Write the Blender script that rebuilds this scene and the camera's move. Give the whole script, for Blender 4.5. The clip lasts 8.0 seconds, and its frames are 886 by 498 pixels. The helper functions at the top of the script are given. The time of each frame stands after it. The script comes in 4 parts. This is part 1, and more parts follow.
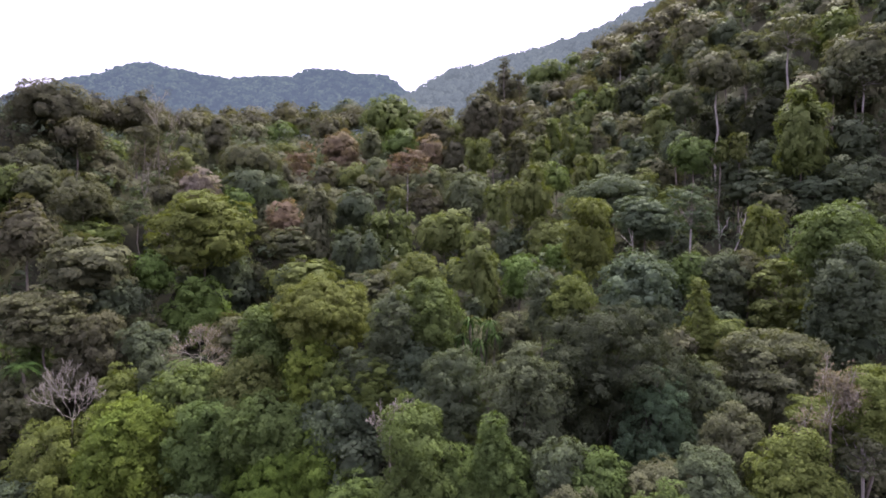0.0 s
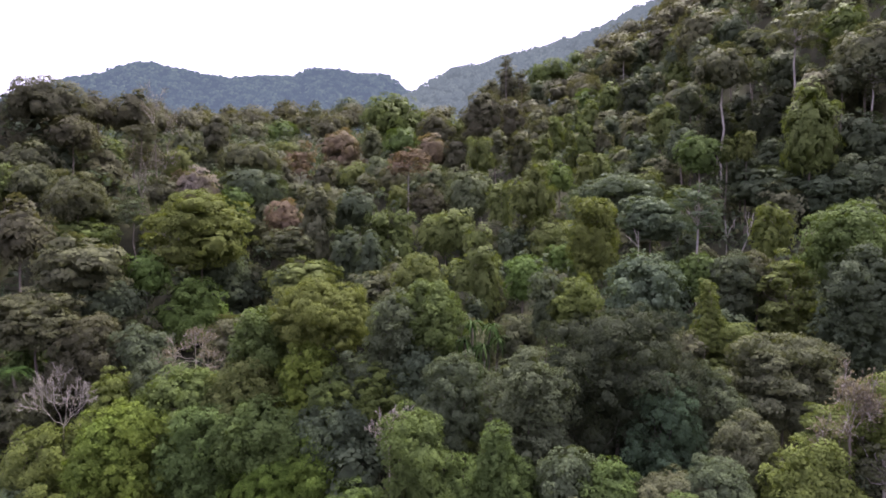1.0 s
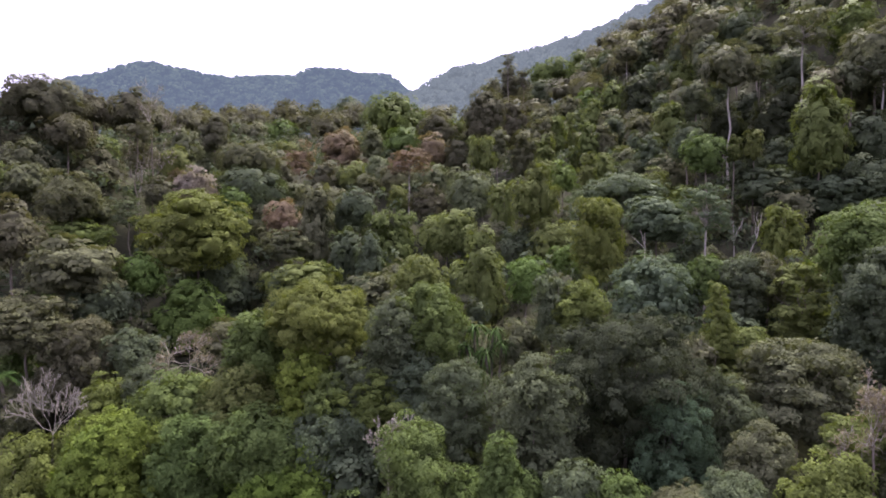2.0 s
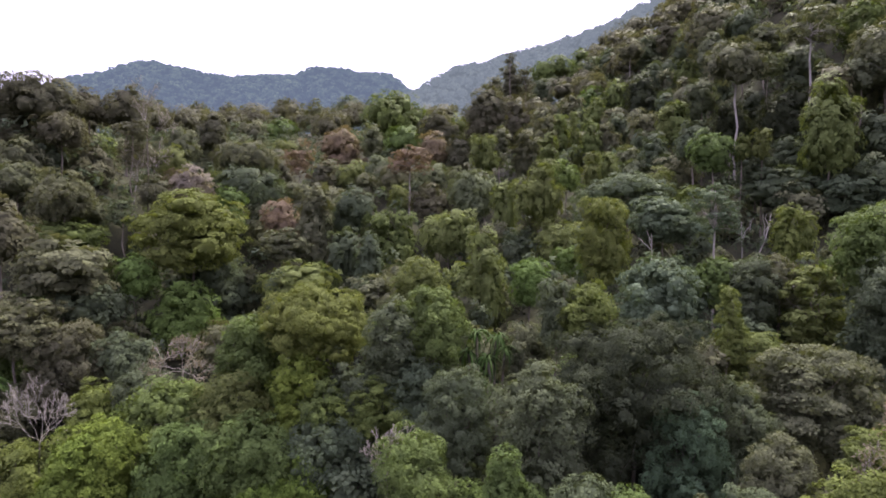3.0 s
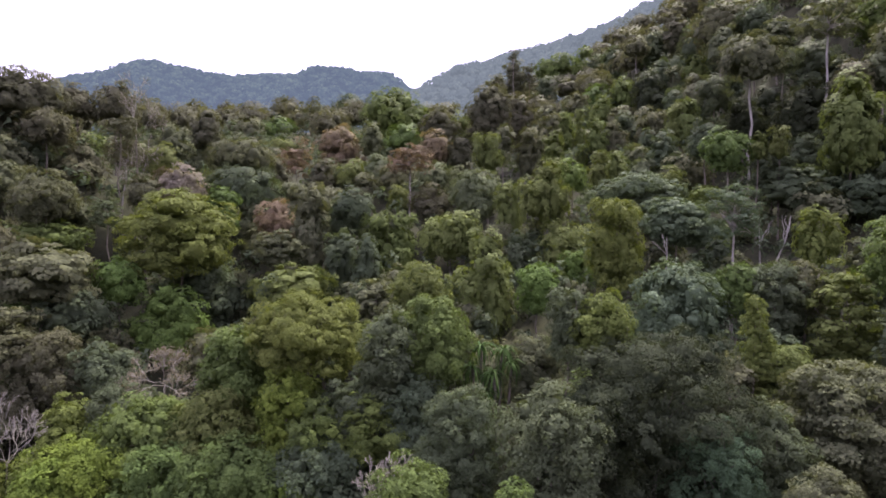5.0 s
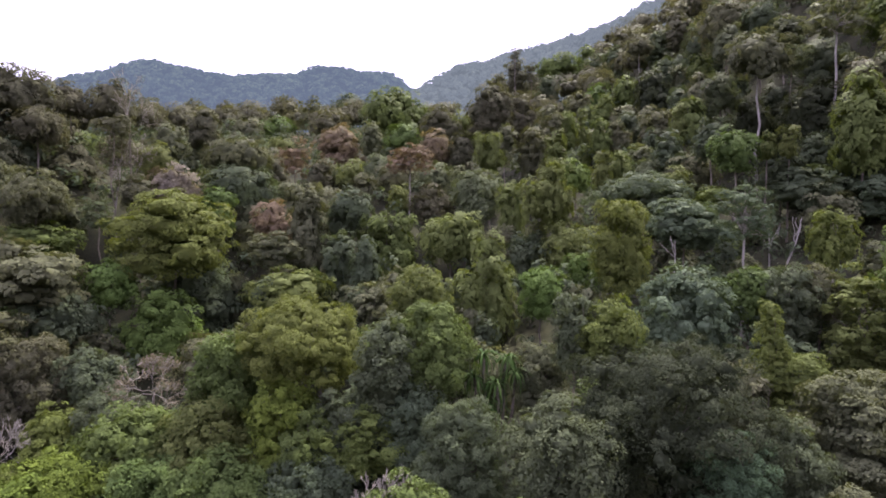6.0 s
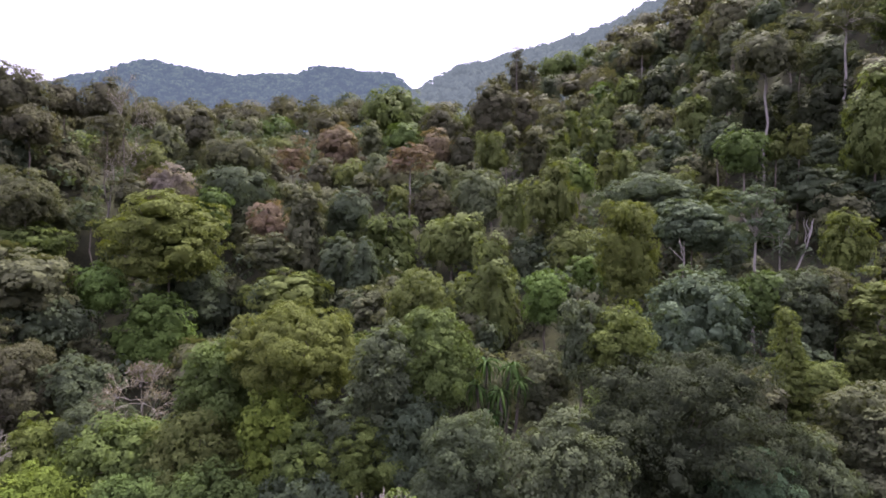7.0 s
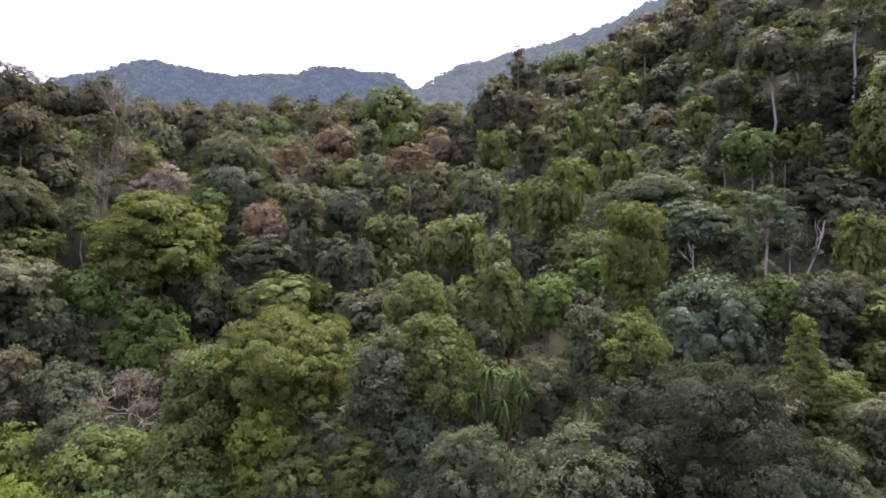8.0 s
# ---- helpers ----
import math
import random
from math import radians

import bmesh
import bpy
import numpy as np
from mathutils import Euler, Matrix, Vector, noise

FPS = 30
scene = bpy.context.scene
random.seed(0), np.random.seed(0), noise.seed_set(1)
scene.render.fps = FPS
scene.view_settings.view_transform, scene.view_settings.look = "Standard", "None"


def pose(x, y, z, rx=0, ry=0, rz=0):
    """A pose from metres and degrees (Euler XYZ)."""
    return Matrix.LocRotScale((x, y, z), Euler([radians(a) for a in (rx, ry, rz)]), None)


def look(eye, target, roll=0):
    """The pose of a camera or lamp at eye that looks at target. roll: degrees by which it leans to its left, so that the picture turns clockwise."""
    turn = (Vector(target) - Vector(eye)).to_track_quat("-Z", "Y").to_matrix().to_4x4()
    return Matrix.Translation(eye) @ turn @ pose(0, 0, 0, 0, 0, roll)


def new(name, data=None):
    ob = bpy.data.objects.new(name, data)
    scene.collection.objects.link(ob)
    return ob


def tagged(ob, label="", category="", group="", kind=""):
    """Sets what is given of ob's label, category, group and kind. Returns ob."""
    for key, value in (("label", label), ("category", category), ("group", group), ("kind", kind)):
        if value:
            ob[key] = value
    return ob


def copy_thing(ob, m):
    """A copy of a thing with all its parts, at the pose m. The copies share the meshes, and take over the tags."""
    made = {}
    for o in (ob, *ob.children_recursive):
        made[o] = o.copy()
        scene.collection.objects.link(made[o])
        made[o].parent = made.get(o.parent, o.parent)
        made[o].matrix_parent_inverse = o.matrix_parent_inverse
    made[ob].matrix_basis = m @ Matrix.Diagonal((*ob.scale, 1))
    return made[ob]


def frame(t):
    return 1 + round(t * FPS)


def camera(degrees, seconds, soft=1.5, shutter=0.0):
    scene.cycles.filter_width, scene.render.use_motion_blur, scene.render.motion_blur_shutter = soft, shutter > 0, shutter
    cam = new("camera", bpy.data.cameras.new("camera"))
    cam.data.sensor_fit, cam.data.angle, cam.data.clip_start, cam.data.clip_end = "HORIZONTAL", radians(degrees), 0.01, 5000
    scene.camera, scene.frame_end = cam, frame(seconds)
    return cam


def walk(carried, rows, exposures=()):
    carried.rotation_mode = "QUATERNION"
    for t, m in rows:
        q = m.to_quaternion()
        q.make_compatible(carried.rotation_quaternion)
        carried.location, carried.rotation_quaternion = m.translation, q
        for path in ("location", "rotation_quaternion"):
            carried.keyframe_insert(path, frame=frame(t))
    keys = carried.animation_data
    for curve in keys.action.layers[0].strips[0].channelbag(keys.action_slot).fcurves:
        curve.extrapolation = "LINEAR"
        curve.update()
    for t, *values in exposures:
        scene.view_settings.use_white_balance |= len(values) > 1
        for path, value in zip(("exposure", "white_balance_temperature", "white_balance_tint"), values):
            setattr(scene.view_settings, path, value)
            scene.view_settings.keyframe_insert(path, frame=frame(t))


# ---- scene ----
cam = camera(76.0, 8.0, soft=1.8)
EYE, TILT = 40.0, -2.0
ROWS = [  # seconds, yaw, pitch, roll
    (0.0, 0.0, 0.0, 0.0), (0.5, 0.07, -0.03, -0.01), (1.0, 0.13, -0.05, -0.02), (1.5, 0.19, -0.06, -0.03), (3.0, 0.34, -0.12, -0.11),
    (3.5, 0.37, -0.15, -0.14), (4.0, 0.41, -0.17, -0.15), (4.5, 0.44, -0.17, -0.17), (6.0, 0.51, -0.13, -0.25), (6.5, 0.55, -0.12, -0.27),
    (7.0, 0.58, -0.1, -0.28), (7.5, 0.6, -0.08, -0.3), (8.0, 0.63, -0.06, -0.31),
]


def flown(t):
    s = t / 8.0
    return (-0.066 * s - 0.432 * s ** 2 + 0.254 * s ** 3, 12.251 * s + 7.203 * s ** 2 - 3.454 * s ** 3, 1.173 * s + 1.525 * s ** 2 - 0.795 * s ** 3)


walk(cam, [(t, pose(0, 0, EYE, TILT) @ pose(*flown(t), 90 + pitch, roll, yaw)) for t, yaw, pitch, roll in ROWS], exposures=[(0.0, 1.38), (8.0, 1.38)])

# ---- sky and sun: bright thin overcast ----
SUN_HIGH, SUN_TURN = 56.0, 24.0  # degrees above the horizon; from straight ahead towards the right
world = bpy.data.worlds.new("sky")
scene.world = world
world.use_nodes = True
wn, wl = world.node_tree.nodes, world.node_tree.links
wn.clear()
sky = wn.new("ShaderNodeTexSky")
sky.sky_type = "NISHITA"
sky.sun_disc = False
sky.sun_elevation, sky.sun_rotation = radians(SUN_HIGH), radians(SUN_TURN)
sky.air_density, sky.dust_density = 1.0, 4.0
# cloud cover three times as bright overhead as at the horizon
ways, apart = wn.new("ShaderNodeTexCoord"), wn.new("ShaderNodeSeparateXYZ")
wl.new(ways.outputs["Generated"], apart.inputs["Vector"])
climb = wn.new("ShaderNodeMapRange")
climb.inputs["To Min"].default_value, climb.inputs["To Max"].default_value = 0.52, 1.4
wl.new(apart.outputs["Z"], climb.inputs["Value"])
cover = wn.new("ShaderNodeMix")
cover.data_type, cover.blend_type = "RGBA", "MULTIPLY"
cover.inputs["Factor"].default_value = 1.0
cover.inputs["A"].default_value = (12.5, 11.1, 16.4, 1)
wl.new(climb.outputs["Result"], cover.inputs["B"])
cloud = wn.new("ShaderNodeMix")
cloud.data_type = "RGBA"
cloud.inputs["Factor"].default_value = 0.8
wl.new(cover.outputs["Result"], cloud.inputs["B"])
back = wn.new("ShaderNodeBackground")
back.inputs["Strength"].default_value = 0.113
wout = wn.new("ShaderNodeOutputWorld")
wl.new(sky.outputs["Color"], cloud.inputs["A"])
wl.new(cloud.outputs["Result"], back.inputs["Color"])
wl.new(back.outputs["Background"], wout.inputs["Surface"])

sun = new("sun", bpy.data.lights.new("sun", "SUN"))
sun.data.energy, sun.data.angle, sun.data.color = 5.0, radians(5), (1.0, 0.93, 0.77)
a, e = radians(SUN_TURN), radians(SUN_HIGH)
sun.matrix_world = look((200 * math.sin(a) * math.cos(e), 200 * math.cos(a) * math.cos(e), 200 * math.sin(e)), (0, 0, 0))


# ---- materials ----
def node_material(name):
    m = bpy.data.materials.new(name)
    m.use_nodes = True
    n = m.node_tree.nodes
    return m, n, m.node_tree.links, n["Principled BSDF"]


def leaf_material(name, dark, light, rough=0.6, through_leaf=0.32):
    """Foliage: each leaf its own tone, patches of older and younger leaves, and a hue of its own for every tree."""
    m, n, l, bsdf = node_material(name)
    geo, info, at = n.new("ShaderNodeNewGeometry"), n.new("ShaderNodeObjectInfo"), n.new("ShaderNodeTexCoord")
    patch = n.new("ShaderNodeTexNoise")
    patch.inputs["Scale"].default_value, patch.inputs["Detail"].default_value = 0.75, 3.0
    l.new(at.outputs["Object"], patch.inputs["Vector"])
    mixed = n.new("ShaderNodeMath")
    mixed.operation = "MULTIPLY_ADD"
    mixed.inputs[1].default_value = 0.22
    l.new(geo.outputs["Random Per Island"], mixed.inputs[0])
    spread = n.new("ShaderNodeMapRange")
    spread.inputs["From Min"].default_value, spread.inputs["From Max"].default_value = 0.3, 0.7
    spread.inputs["To Min"].default_value, spread.inputs["To Max"].default_value = 0.1, 0.7
    l.new(patch.outputs["Fac"], spread.inputs["Value"])
    l.new(spread.outputs["Result"], mixed.inputs[2])
    ramp = n.new("ShaderNodeValToRGB")
    ramp.color_ramp.elements[0].color, ramp.color_ramp.elements[1].color = (*dark, 1), (*light, 1)
    l.new(mixed.outputs["Value"], ramp.inputs["Fac"])
    own = n.new("ShaderNodeHueSaturation")
    hue, val = n.new("ShaderNodeMapRange"), n.new("ShaderNodeMapRange")
    hue.inputs["To Min"].default_value, hue.inputs["To Max"].default_value = 0.488, 0.512
    val.inputs["To Min"].default_value, val.inputs["To Max"].default_value = 0.95, 1.09
    l.new(info.outputs["Random"], hue.inputs["Value"])
    l.new(geo.outputs["Random Per Island"], val.inputs["Value"])
    l.new(hue.outputs["Result"], own.inputs["Hue"])
    l.new(val.outputs["Result"], own.inputs["Value"])
    l.new(ramp.outputs["Color"], own.inputs["Color"])
    l.new(own.outputs["Color"], bsdf.inputs["Base Color"])
    bsdf.inputs["Roughness"].default_value = rough
    bsdf.inputs["Specular IOR Level"].default_value = 0.03
    glow = n.new("ShaderNodeBsdfTranslucent")
    # light that comes through a leaf is yellower than what it throws back
    warm = n.new("ShaderNodeMix")
    warm.data_type, warm.blend_type = "RGBA", "MULTIPLY"
    warm.inputs["Factor"].default_value, warm.inputs["B"].default_value = 1.0, (1.12, 1.12, 0.62, 1)
    l.new(own.outputs["Color"], warm.inputs["A"])
    l.new(warm.outputs["Result"], glow.inputs["Color"])
    both = n.new("ShaderNodeMixShader")
    both.inputs["Fac"].default_value = through_leaf
    l.new(bsdf.outputs["BSDF"], both.inputs[1])
    l.new(glow.outputs["BSDF"], both.inputs[2])
    l.new(both.outputs["Shader"], n["Material Output"].inputs["Surface"])
    return m


def rough_material(name, dark, light, scale, rough=0.85, bump=0.4, stretch=(1, 1, 1)):
    """Bark, soil and the like: two scales of noise in colour, fine relief."""
    m, n, l, bsdf = node_material(name)
    at, turn = n.new("ShaderNodeTexCoord"), n.new("ShaderNodeMapping")
    turn.inputs["Scale"].default_value = stretch
    l.new(at.outputs["Object"], turn.inputs["Vector"])
    big, fine = n.new("ShaderNodeTexNoise"), n.new("ShaderNodeTexNoise")
    big.inputs["Scale"].default_value, fine.inputs["Scale"].default_value = scale, scale * 9
    big.inputs["Detail"].default_value = fine.inputs["Detail"].default_value = 4.0
    l.new(turn.outputs["Vector"], big.inputs["Vector"])
    l.new(turn.outputs["Vector"], fine.inputs["Vector"])
    half = n.new("ShaderNodeMix")
    half.inputs["Factor"].default_value = 0.4
    l.new(big.outputs["Fac"], half.inputs["A"])
    l.new(fine.outputs["Fac"], half.inputs["B"])
    ramp = n.new("ShaderNodeValToRGB")
    ramp.color_ramp.elements[0].position, ramp.color_ramp.elements[1].position = 0.35, 0.65
    ramp.color_ramp.elements[0].color, ramp.color_ramp.elements[1].color = (*dark, 1), (*light, 1)
    l.new(half.outputs["Result"], ramp.inputs["Fac"])
    l.new(ramp.outputs["Color"], bsdf.inputs["Base Color"])
    bsdf.inputs["Roughness"].default_value = rough
    bsdf.inputs["Specular IOR Level"].default_value = 0.12
    relief = n.new("ShaderNodeBump")
    relief.inputs["Strength"].default_value, relief.inputs["Distance"].default_value = bump, 0.05
    l.new(fine.outputs["Fac"], relief.inputs["Height"])
    l.new(relief.outputs["Normal"], bsdf.inputs["Normal"])
    return m


def hill_material(name, dark, light, scale, haze_glow, strength):
    """Wooded hills a long way off: mottled crowns, with the haze of the air between put in as emission."""
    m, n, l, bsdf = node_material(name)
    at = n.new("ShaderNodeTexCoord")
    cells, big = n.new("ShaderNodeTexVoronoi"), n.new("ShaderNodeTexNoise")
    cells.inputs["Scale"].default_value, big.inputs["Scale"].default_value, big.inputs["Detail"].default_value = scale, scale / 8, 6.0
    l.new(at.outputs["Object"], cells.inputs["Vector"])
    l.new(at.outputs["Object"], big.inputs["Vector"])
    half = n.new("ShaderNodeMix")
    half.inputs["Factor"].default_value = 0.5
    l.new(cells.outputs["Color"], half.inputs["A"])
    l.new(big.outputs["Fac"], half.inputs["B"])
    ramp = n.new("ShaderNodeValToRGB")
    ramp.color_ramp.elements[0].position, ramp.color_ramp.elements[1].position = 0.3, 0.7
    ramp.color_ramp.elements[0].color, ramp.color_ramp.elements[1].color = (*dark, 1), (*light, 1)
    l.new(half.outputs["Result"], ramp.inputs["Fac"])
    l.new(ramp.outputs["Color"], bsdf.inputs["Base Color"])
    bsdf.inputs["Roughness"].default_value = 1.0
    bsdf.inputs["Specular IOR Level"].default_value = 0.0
    bsdf.inputs["Emission Color"].default_value = (*haze_glow, 1)
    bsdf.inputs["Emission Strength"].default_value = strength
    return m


LEAF = {
    "dark": leaf_material("dark_green_leaves", (0.028, 0.038, 0.023), (0.080, 0.098, 0.055)),
    "mid": leaf_material("green_leaves", (0.031, 0.045, 0.015), (0.102, 0.139, 0.044)),
    "bright": leaf_material("fresh_green_leaves", (0.038, 0.058, 0.012), (0.132, 0.178, 0.036)),
    "lime": leaf_material("yellow_green_leaves", (0.041, 0.052, 0.015), (0.126, 0.149, 0.043)),
    "yolive": leaf_material("yellow_olive_leaves", (0.04, 0.052, 0.016), (0.128, 0.152, 0.052)),
    "olive": leaf_material("olive_leaves", (0.036, 0.040, 0.023), (0.112, 0.118, 0.066)),
    "sage": leaf_material("grey_green_leaves", (0.032, 0.040, 0.023), (0.088, 0.106, 0.057)),
    "pale": leaf_material("pale_grey_green_leaves", (0.036, 0.05, 0.028), (0.096, 0.125, 0.076)),
    "blue": leaf_material("blue_green_leaves", (0.022, 0.038, 0.022), (0.072, 0.112, 0.06)),
    "umber": leaf_material("dull_brown_green_leaves", (0.035, 0.036, 0.021), (0.096, 0.095, 0.058)),
    "woods": leaf_material("mixed_far_leaves", (0.042, 0.05, 0.026), (0.118, 0.134, 0.072)),
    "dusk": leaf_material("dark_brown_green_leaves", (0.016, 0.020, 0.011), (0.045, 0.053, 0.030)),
    "ash": leaf_material("ashen_olive_leaves", (0.043, 0.049, 0.028), (0.122, 0.134, 0.078)),
    "grass": leaf_material("vivid_green_leaves", (0.035, 0.055, 0.014), (0.108, 0.156, 0.043)),
    "rust": leaf_material("rusty_brown_leaves", (0.064, 0.05, 0.034), (0.178, 0.137, 0.09)),
    "tan": leaf_material("dry_tan_leaves", (0.060, 0.052, 0.040), (0.190, 0.165, 0.131)),
}
BARK = rough_material("grey_brown_bark", (0.05, 0.042, 0.034), (0.17, 0.15, 0.125), 1.2, stretch=(1, 1, 0.25))
PALE_BARK = rough_material("pale_grey_bark", (0.1, 0.093, 0.08), (0.27, 0.25, 0.225), 1.0, stretch=(1, 1, 0.3))
DEAD_WOOD = rough_material("bleached_dead_wood", (0.12, 0.11, 0.092), (0.28, 0.255, 0.22), 2.0)
SOIL = rough_material("forest_floor", (0.01, 0.011, 0.006), (0.03, 0.03, 0.015), 0.35, 0.95, 1.0)
# the bluish emission of these hills stands in for distance haze
FAR_HILL = hill_material("far_wooded_hill_haze_glow", (0.002, 0.004, 0.002), (0.034, 0.044, 0.022), 0.07, (0.074, 0.091, 0.136), 0.82)
NEAR_HILL = hill_material("wooded_ridge_haze_glow", (0.004, 0.005, 0.003), (0.026, 0.030, 0.02), 0.12, (0.092, 0.105, 0.135), 0.9)
# nearly black floors: the shade under the hills' trees is in the colour
FAR_SHADED_FLOOR = hill_material("far_hill_floor_shaded", (0.0005, 0.0008, 0.0006), (0.002, 0.003, 0.002), 0.07, (0.076, 0.092, 0.142), 0.74)
NEAR_SHADED_FLOOR = hill_material("ridge_floor_shaded", (0.001, 0.0012, 0.001), (0.004, 0.005, 0.003), 0.12, (0.092, 0.105, 0.135), 0.75)


# ---- mesh helpers ----
def mesh_object(name, verts, faces, material, parent=None, label="", smooth=False):
    """One mesh from an array of corners and a list of face arrays (n x 3 or n x 4)."""
    me = bpy.data.meshes.new(name)
    faces = [np.asarray(f, np.int32) for f in faces if len(f)]
    loops = np.concatenate([f.ravel() for f in faces])
    sizes = np.concatenate([np.full(len(f), f.shape[1], np.int32) for f in faces])
    me.vertices.add(len(verts))
    me.vertices.foreach_set("co", np.asarray(verts, np.float32).ravel())
    me.loops.add(len(loops))
    me.loops.foreach_set("vertex_index", loops)
    me.polygons.add(len(sizes))
    me.polygons.foreach_set("loop_start", np.concatenate([[0], np.cumsum(sizes)[:-1]]).astype(np.int32))
    me.polygons.foreach_set("use_smooth", np.full(len(sizes), smooth))
    me.update(calc_edges=True)
    me.materials.append(material)
    ob = new(name, me)
    if parent:
        ob.parent = parent
    if label:
        tagged(ob, label)
    return ob


def unit(v):
    return v / np.maximum(np.linalg.norm(v, axis=-1, keepdims=True), 1e-6)


def leaf_quads(rng, at, out, length, droop, width=0.5):
    """Folded leaf sprays: at (n x 3), the way out from the bough, their length; droop bends the tips down."""
    n = len(at)
    up = np.array([0, 0, 1.0])
    normal = unit(out + 0.5 * up + rng.normal(0, 0.45, (n, 3)))
    along = unit(out * 0.6 + rng.normal(0, 0.7, (n, 3)) - droop * up)
    side = unit(np.cross(normal, along))
    normal = unit(np.cross(along, side))
    size = (length * rng.uniform(0.65, 1.3, n))[:, None]
    fold = normal * size * rng.uniform(0.02, 0.16, (n, 1))
    v = np.stack([at - along * size * 0.5, at + side * size * width * 0.5 + fold, at + along * size * 0.5 - up * size * 0.1, at - side * size * width * 0.5 + fold], 1)
    return v.reshape(-1, 3), np.arange(4 * n).reshape(-1, 4)


def leaf_blades(rng, at, out, length, droop, width=0.62, face=None):
    """Small pointed leaves; out: the way out of their tuft, face: the way the leaves turn, each tilted a little its own way."""
    n = len(at)
    up = np.array([0, 0, 1.0])
    normal = unit((out if face is None else face) + 0.3 * up + rng.normal(0, 1, (n, 3)) * np.where(length > 0.36, 0.12, 0.36)[:, None])
    along = unit(out * 0.25 + rng.normal(0, 0.7, (n, 3)) - droop * up)
    side = unit(np.cross(normal, along))
    along = np.cross(side, normal)
    size = (length * rng.uniform(0.65, 1.35, n))[:, None]
    v = np.stack([at - along * size * 0.45 + side * size * width * 0.5, at - along * size * 0.45 - side * size * width * 0.5, at + along * size * 0.6 - up * size * 0.08], 1)
    return v.reshape(-1, 3), np.arange(3 * n).reshape(-1, 3)


def tubes(paths, sides=6):
    """Tapered round limbs; paths: (points n x 3, radii n)."""
    vs, fs, base = [], [], 0
    ring = np.arange(sides) * 2 * np.pi / sides
    for pts, rad in paths:
        pts = np.asarray(pts, float)
        way = unit(np.gradient(pts, axis=0))
        ref = np.where(np.abs(way[:, 2:3]) > 0.9, np.array([[1.0, 0, 0]]), np.array([[0, 0, 1.0]]))
        p = unit(np.cross(way, ref))
        q = np.cross(way, p)
        v = pts[:, None] + (p[:, None] * np.cos(ring)[None, :, None] + q[:, None] * np.sin(ring)[None, :, None]) * np.asarray(rad)[:, None, None]
        n = len(pts)
        k = np.arange(n - 1)[:, None] * sides
        j = np.arange(sides)[None]
        f = np.stack([k + j, k + (j + 1) % sides, k + sides + (j + 1) % sides, k + sides + j], -1).reshape(-1, 4)
        vs.append(v.reshape(-1, 3))
        fs.append(f + base)
        base += n * sides
    return np.concatenate(vs), np.concatenate(fs)


def bent(rng, a, b, n=5, wobble=0.06, sag=0.0):
    """A limb's line from a to b, a little crooked."""
    a, b = np.asarray(a, float), np.asarray(b, float)
    s = np.linspace(0, 1, n)[:, None]
    d = np.linalg.norm(b - a)
    p = a + (b - a) * s
    p[1:-1] += rng.normal(0, wobble * d, (n - 2, 3))
    p[:, 2] += sag * d * (s[:, 0] * (1 - s[:, 0]))
    return p


# ---- lie of the land ----
def canopy_level(x, y):
    """Height of the leaf canopy: a slope that climbs ahead (and an unseen one added behind to block low sky light),
    steeper towards the right, with a shoulder on the left.
    """
    x, y = np.asarray(x, float), np.asarray(y, float)
    # heights at negative y: added rise out of view, keeps low skylight off the crowns
    z = np.interp(y, (-1600, -420, -160, -60, 20, 40, 55, 77, 100, 140, 165, 270, 330, 420, 600), (420, 165, 48, 5, 14, 23, 31, 38, 46, 63, 70, 97, 105, 80, 30))
    fade = np.clip((y - 45) / 50, 0, 1)
    right = np.clip(x - 28, 0, 140)
    z = z + fade * (0.010 * np.minimum(right, 60) ** 2 + 0.85 * np.maximum(right - 60, 0))
    # a hollow on the left at the foot, a spur on the right
    west, east = np.clip((-x - 8) / 10, 0, 1), np.clip(x / 14, 0, 1)
    z = z - west * (3.2 * np.clip((x + 62) / 12, 0, 1) * np.clip((135 - y) / 20, 0, 1) + 4.8 * np.clip((68 - y) / 8, 0, 1))
    z = z + east * 3.0 * np.clip((115 - y) / 20, 0, 1) + np.clip((x - 12) / 25, 0, 1) * 8.0 * np.clip((y - 120) / 80, 0, 1)
    upper = 39.0 + 0.215 * y + 0.45 * np.maximum(x, 0)
    z = np.where((y > 150) & (y < 600), np.minimum(z, z + (upper - z) * np.clip((y - 150) / 25, 0, 1)), z)
    left = np.clip(-x - 48, 0, 60)
    z = z + fade * 0.75 * np.minimum(left, 30) * np.clip((y - 60) / 40, 0, 1) * np.clip((140 - y) / 30, 0, 1)
    return z


def ground_level(x, y):
    x, y = np.asarray(x, float), np.asarray(y, float)
    roll = 1.2 * np.sin(x * 0.11 + 0.4) * np.cos(y * 0.083) + 0.7 * np.sin(x * 0.23 + y * 0.19)
    return canopy_level(x, y) - 13.0 + roll


def sheet(name, xs, ys, level, material):
    gx, gy = np.meshgrid(xs, ys)
    v = np.stack([gx, gy, level(gx, gy)], -1).reshape(-1, 3)
    i = np.arange(len(ys) - 1)[:, None] * len(xs) + np.arange(len(xs) - 1)[None]
    f = np.stack([i, i + 1, i + len(xs) + 1, i + len(xs)], -1).reshape(-1, 4)
    return mesh_object(name, v, [f], material, smooth=True)


axis_x = np.concatenate([np.linspace(-4000, -200, 20), np.arange(-190, 191, 3.0), np.linspace(200, 4000, 20)])
axis_y = np.concatenate([np.linspace(-2500, -70, 40), np.arange(-60, 431, 3.0), np.linspace(440, 4500, 26)])
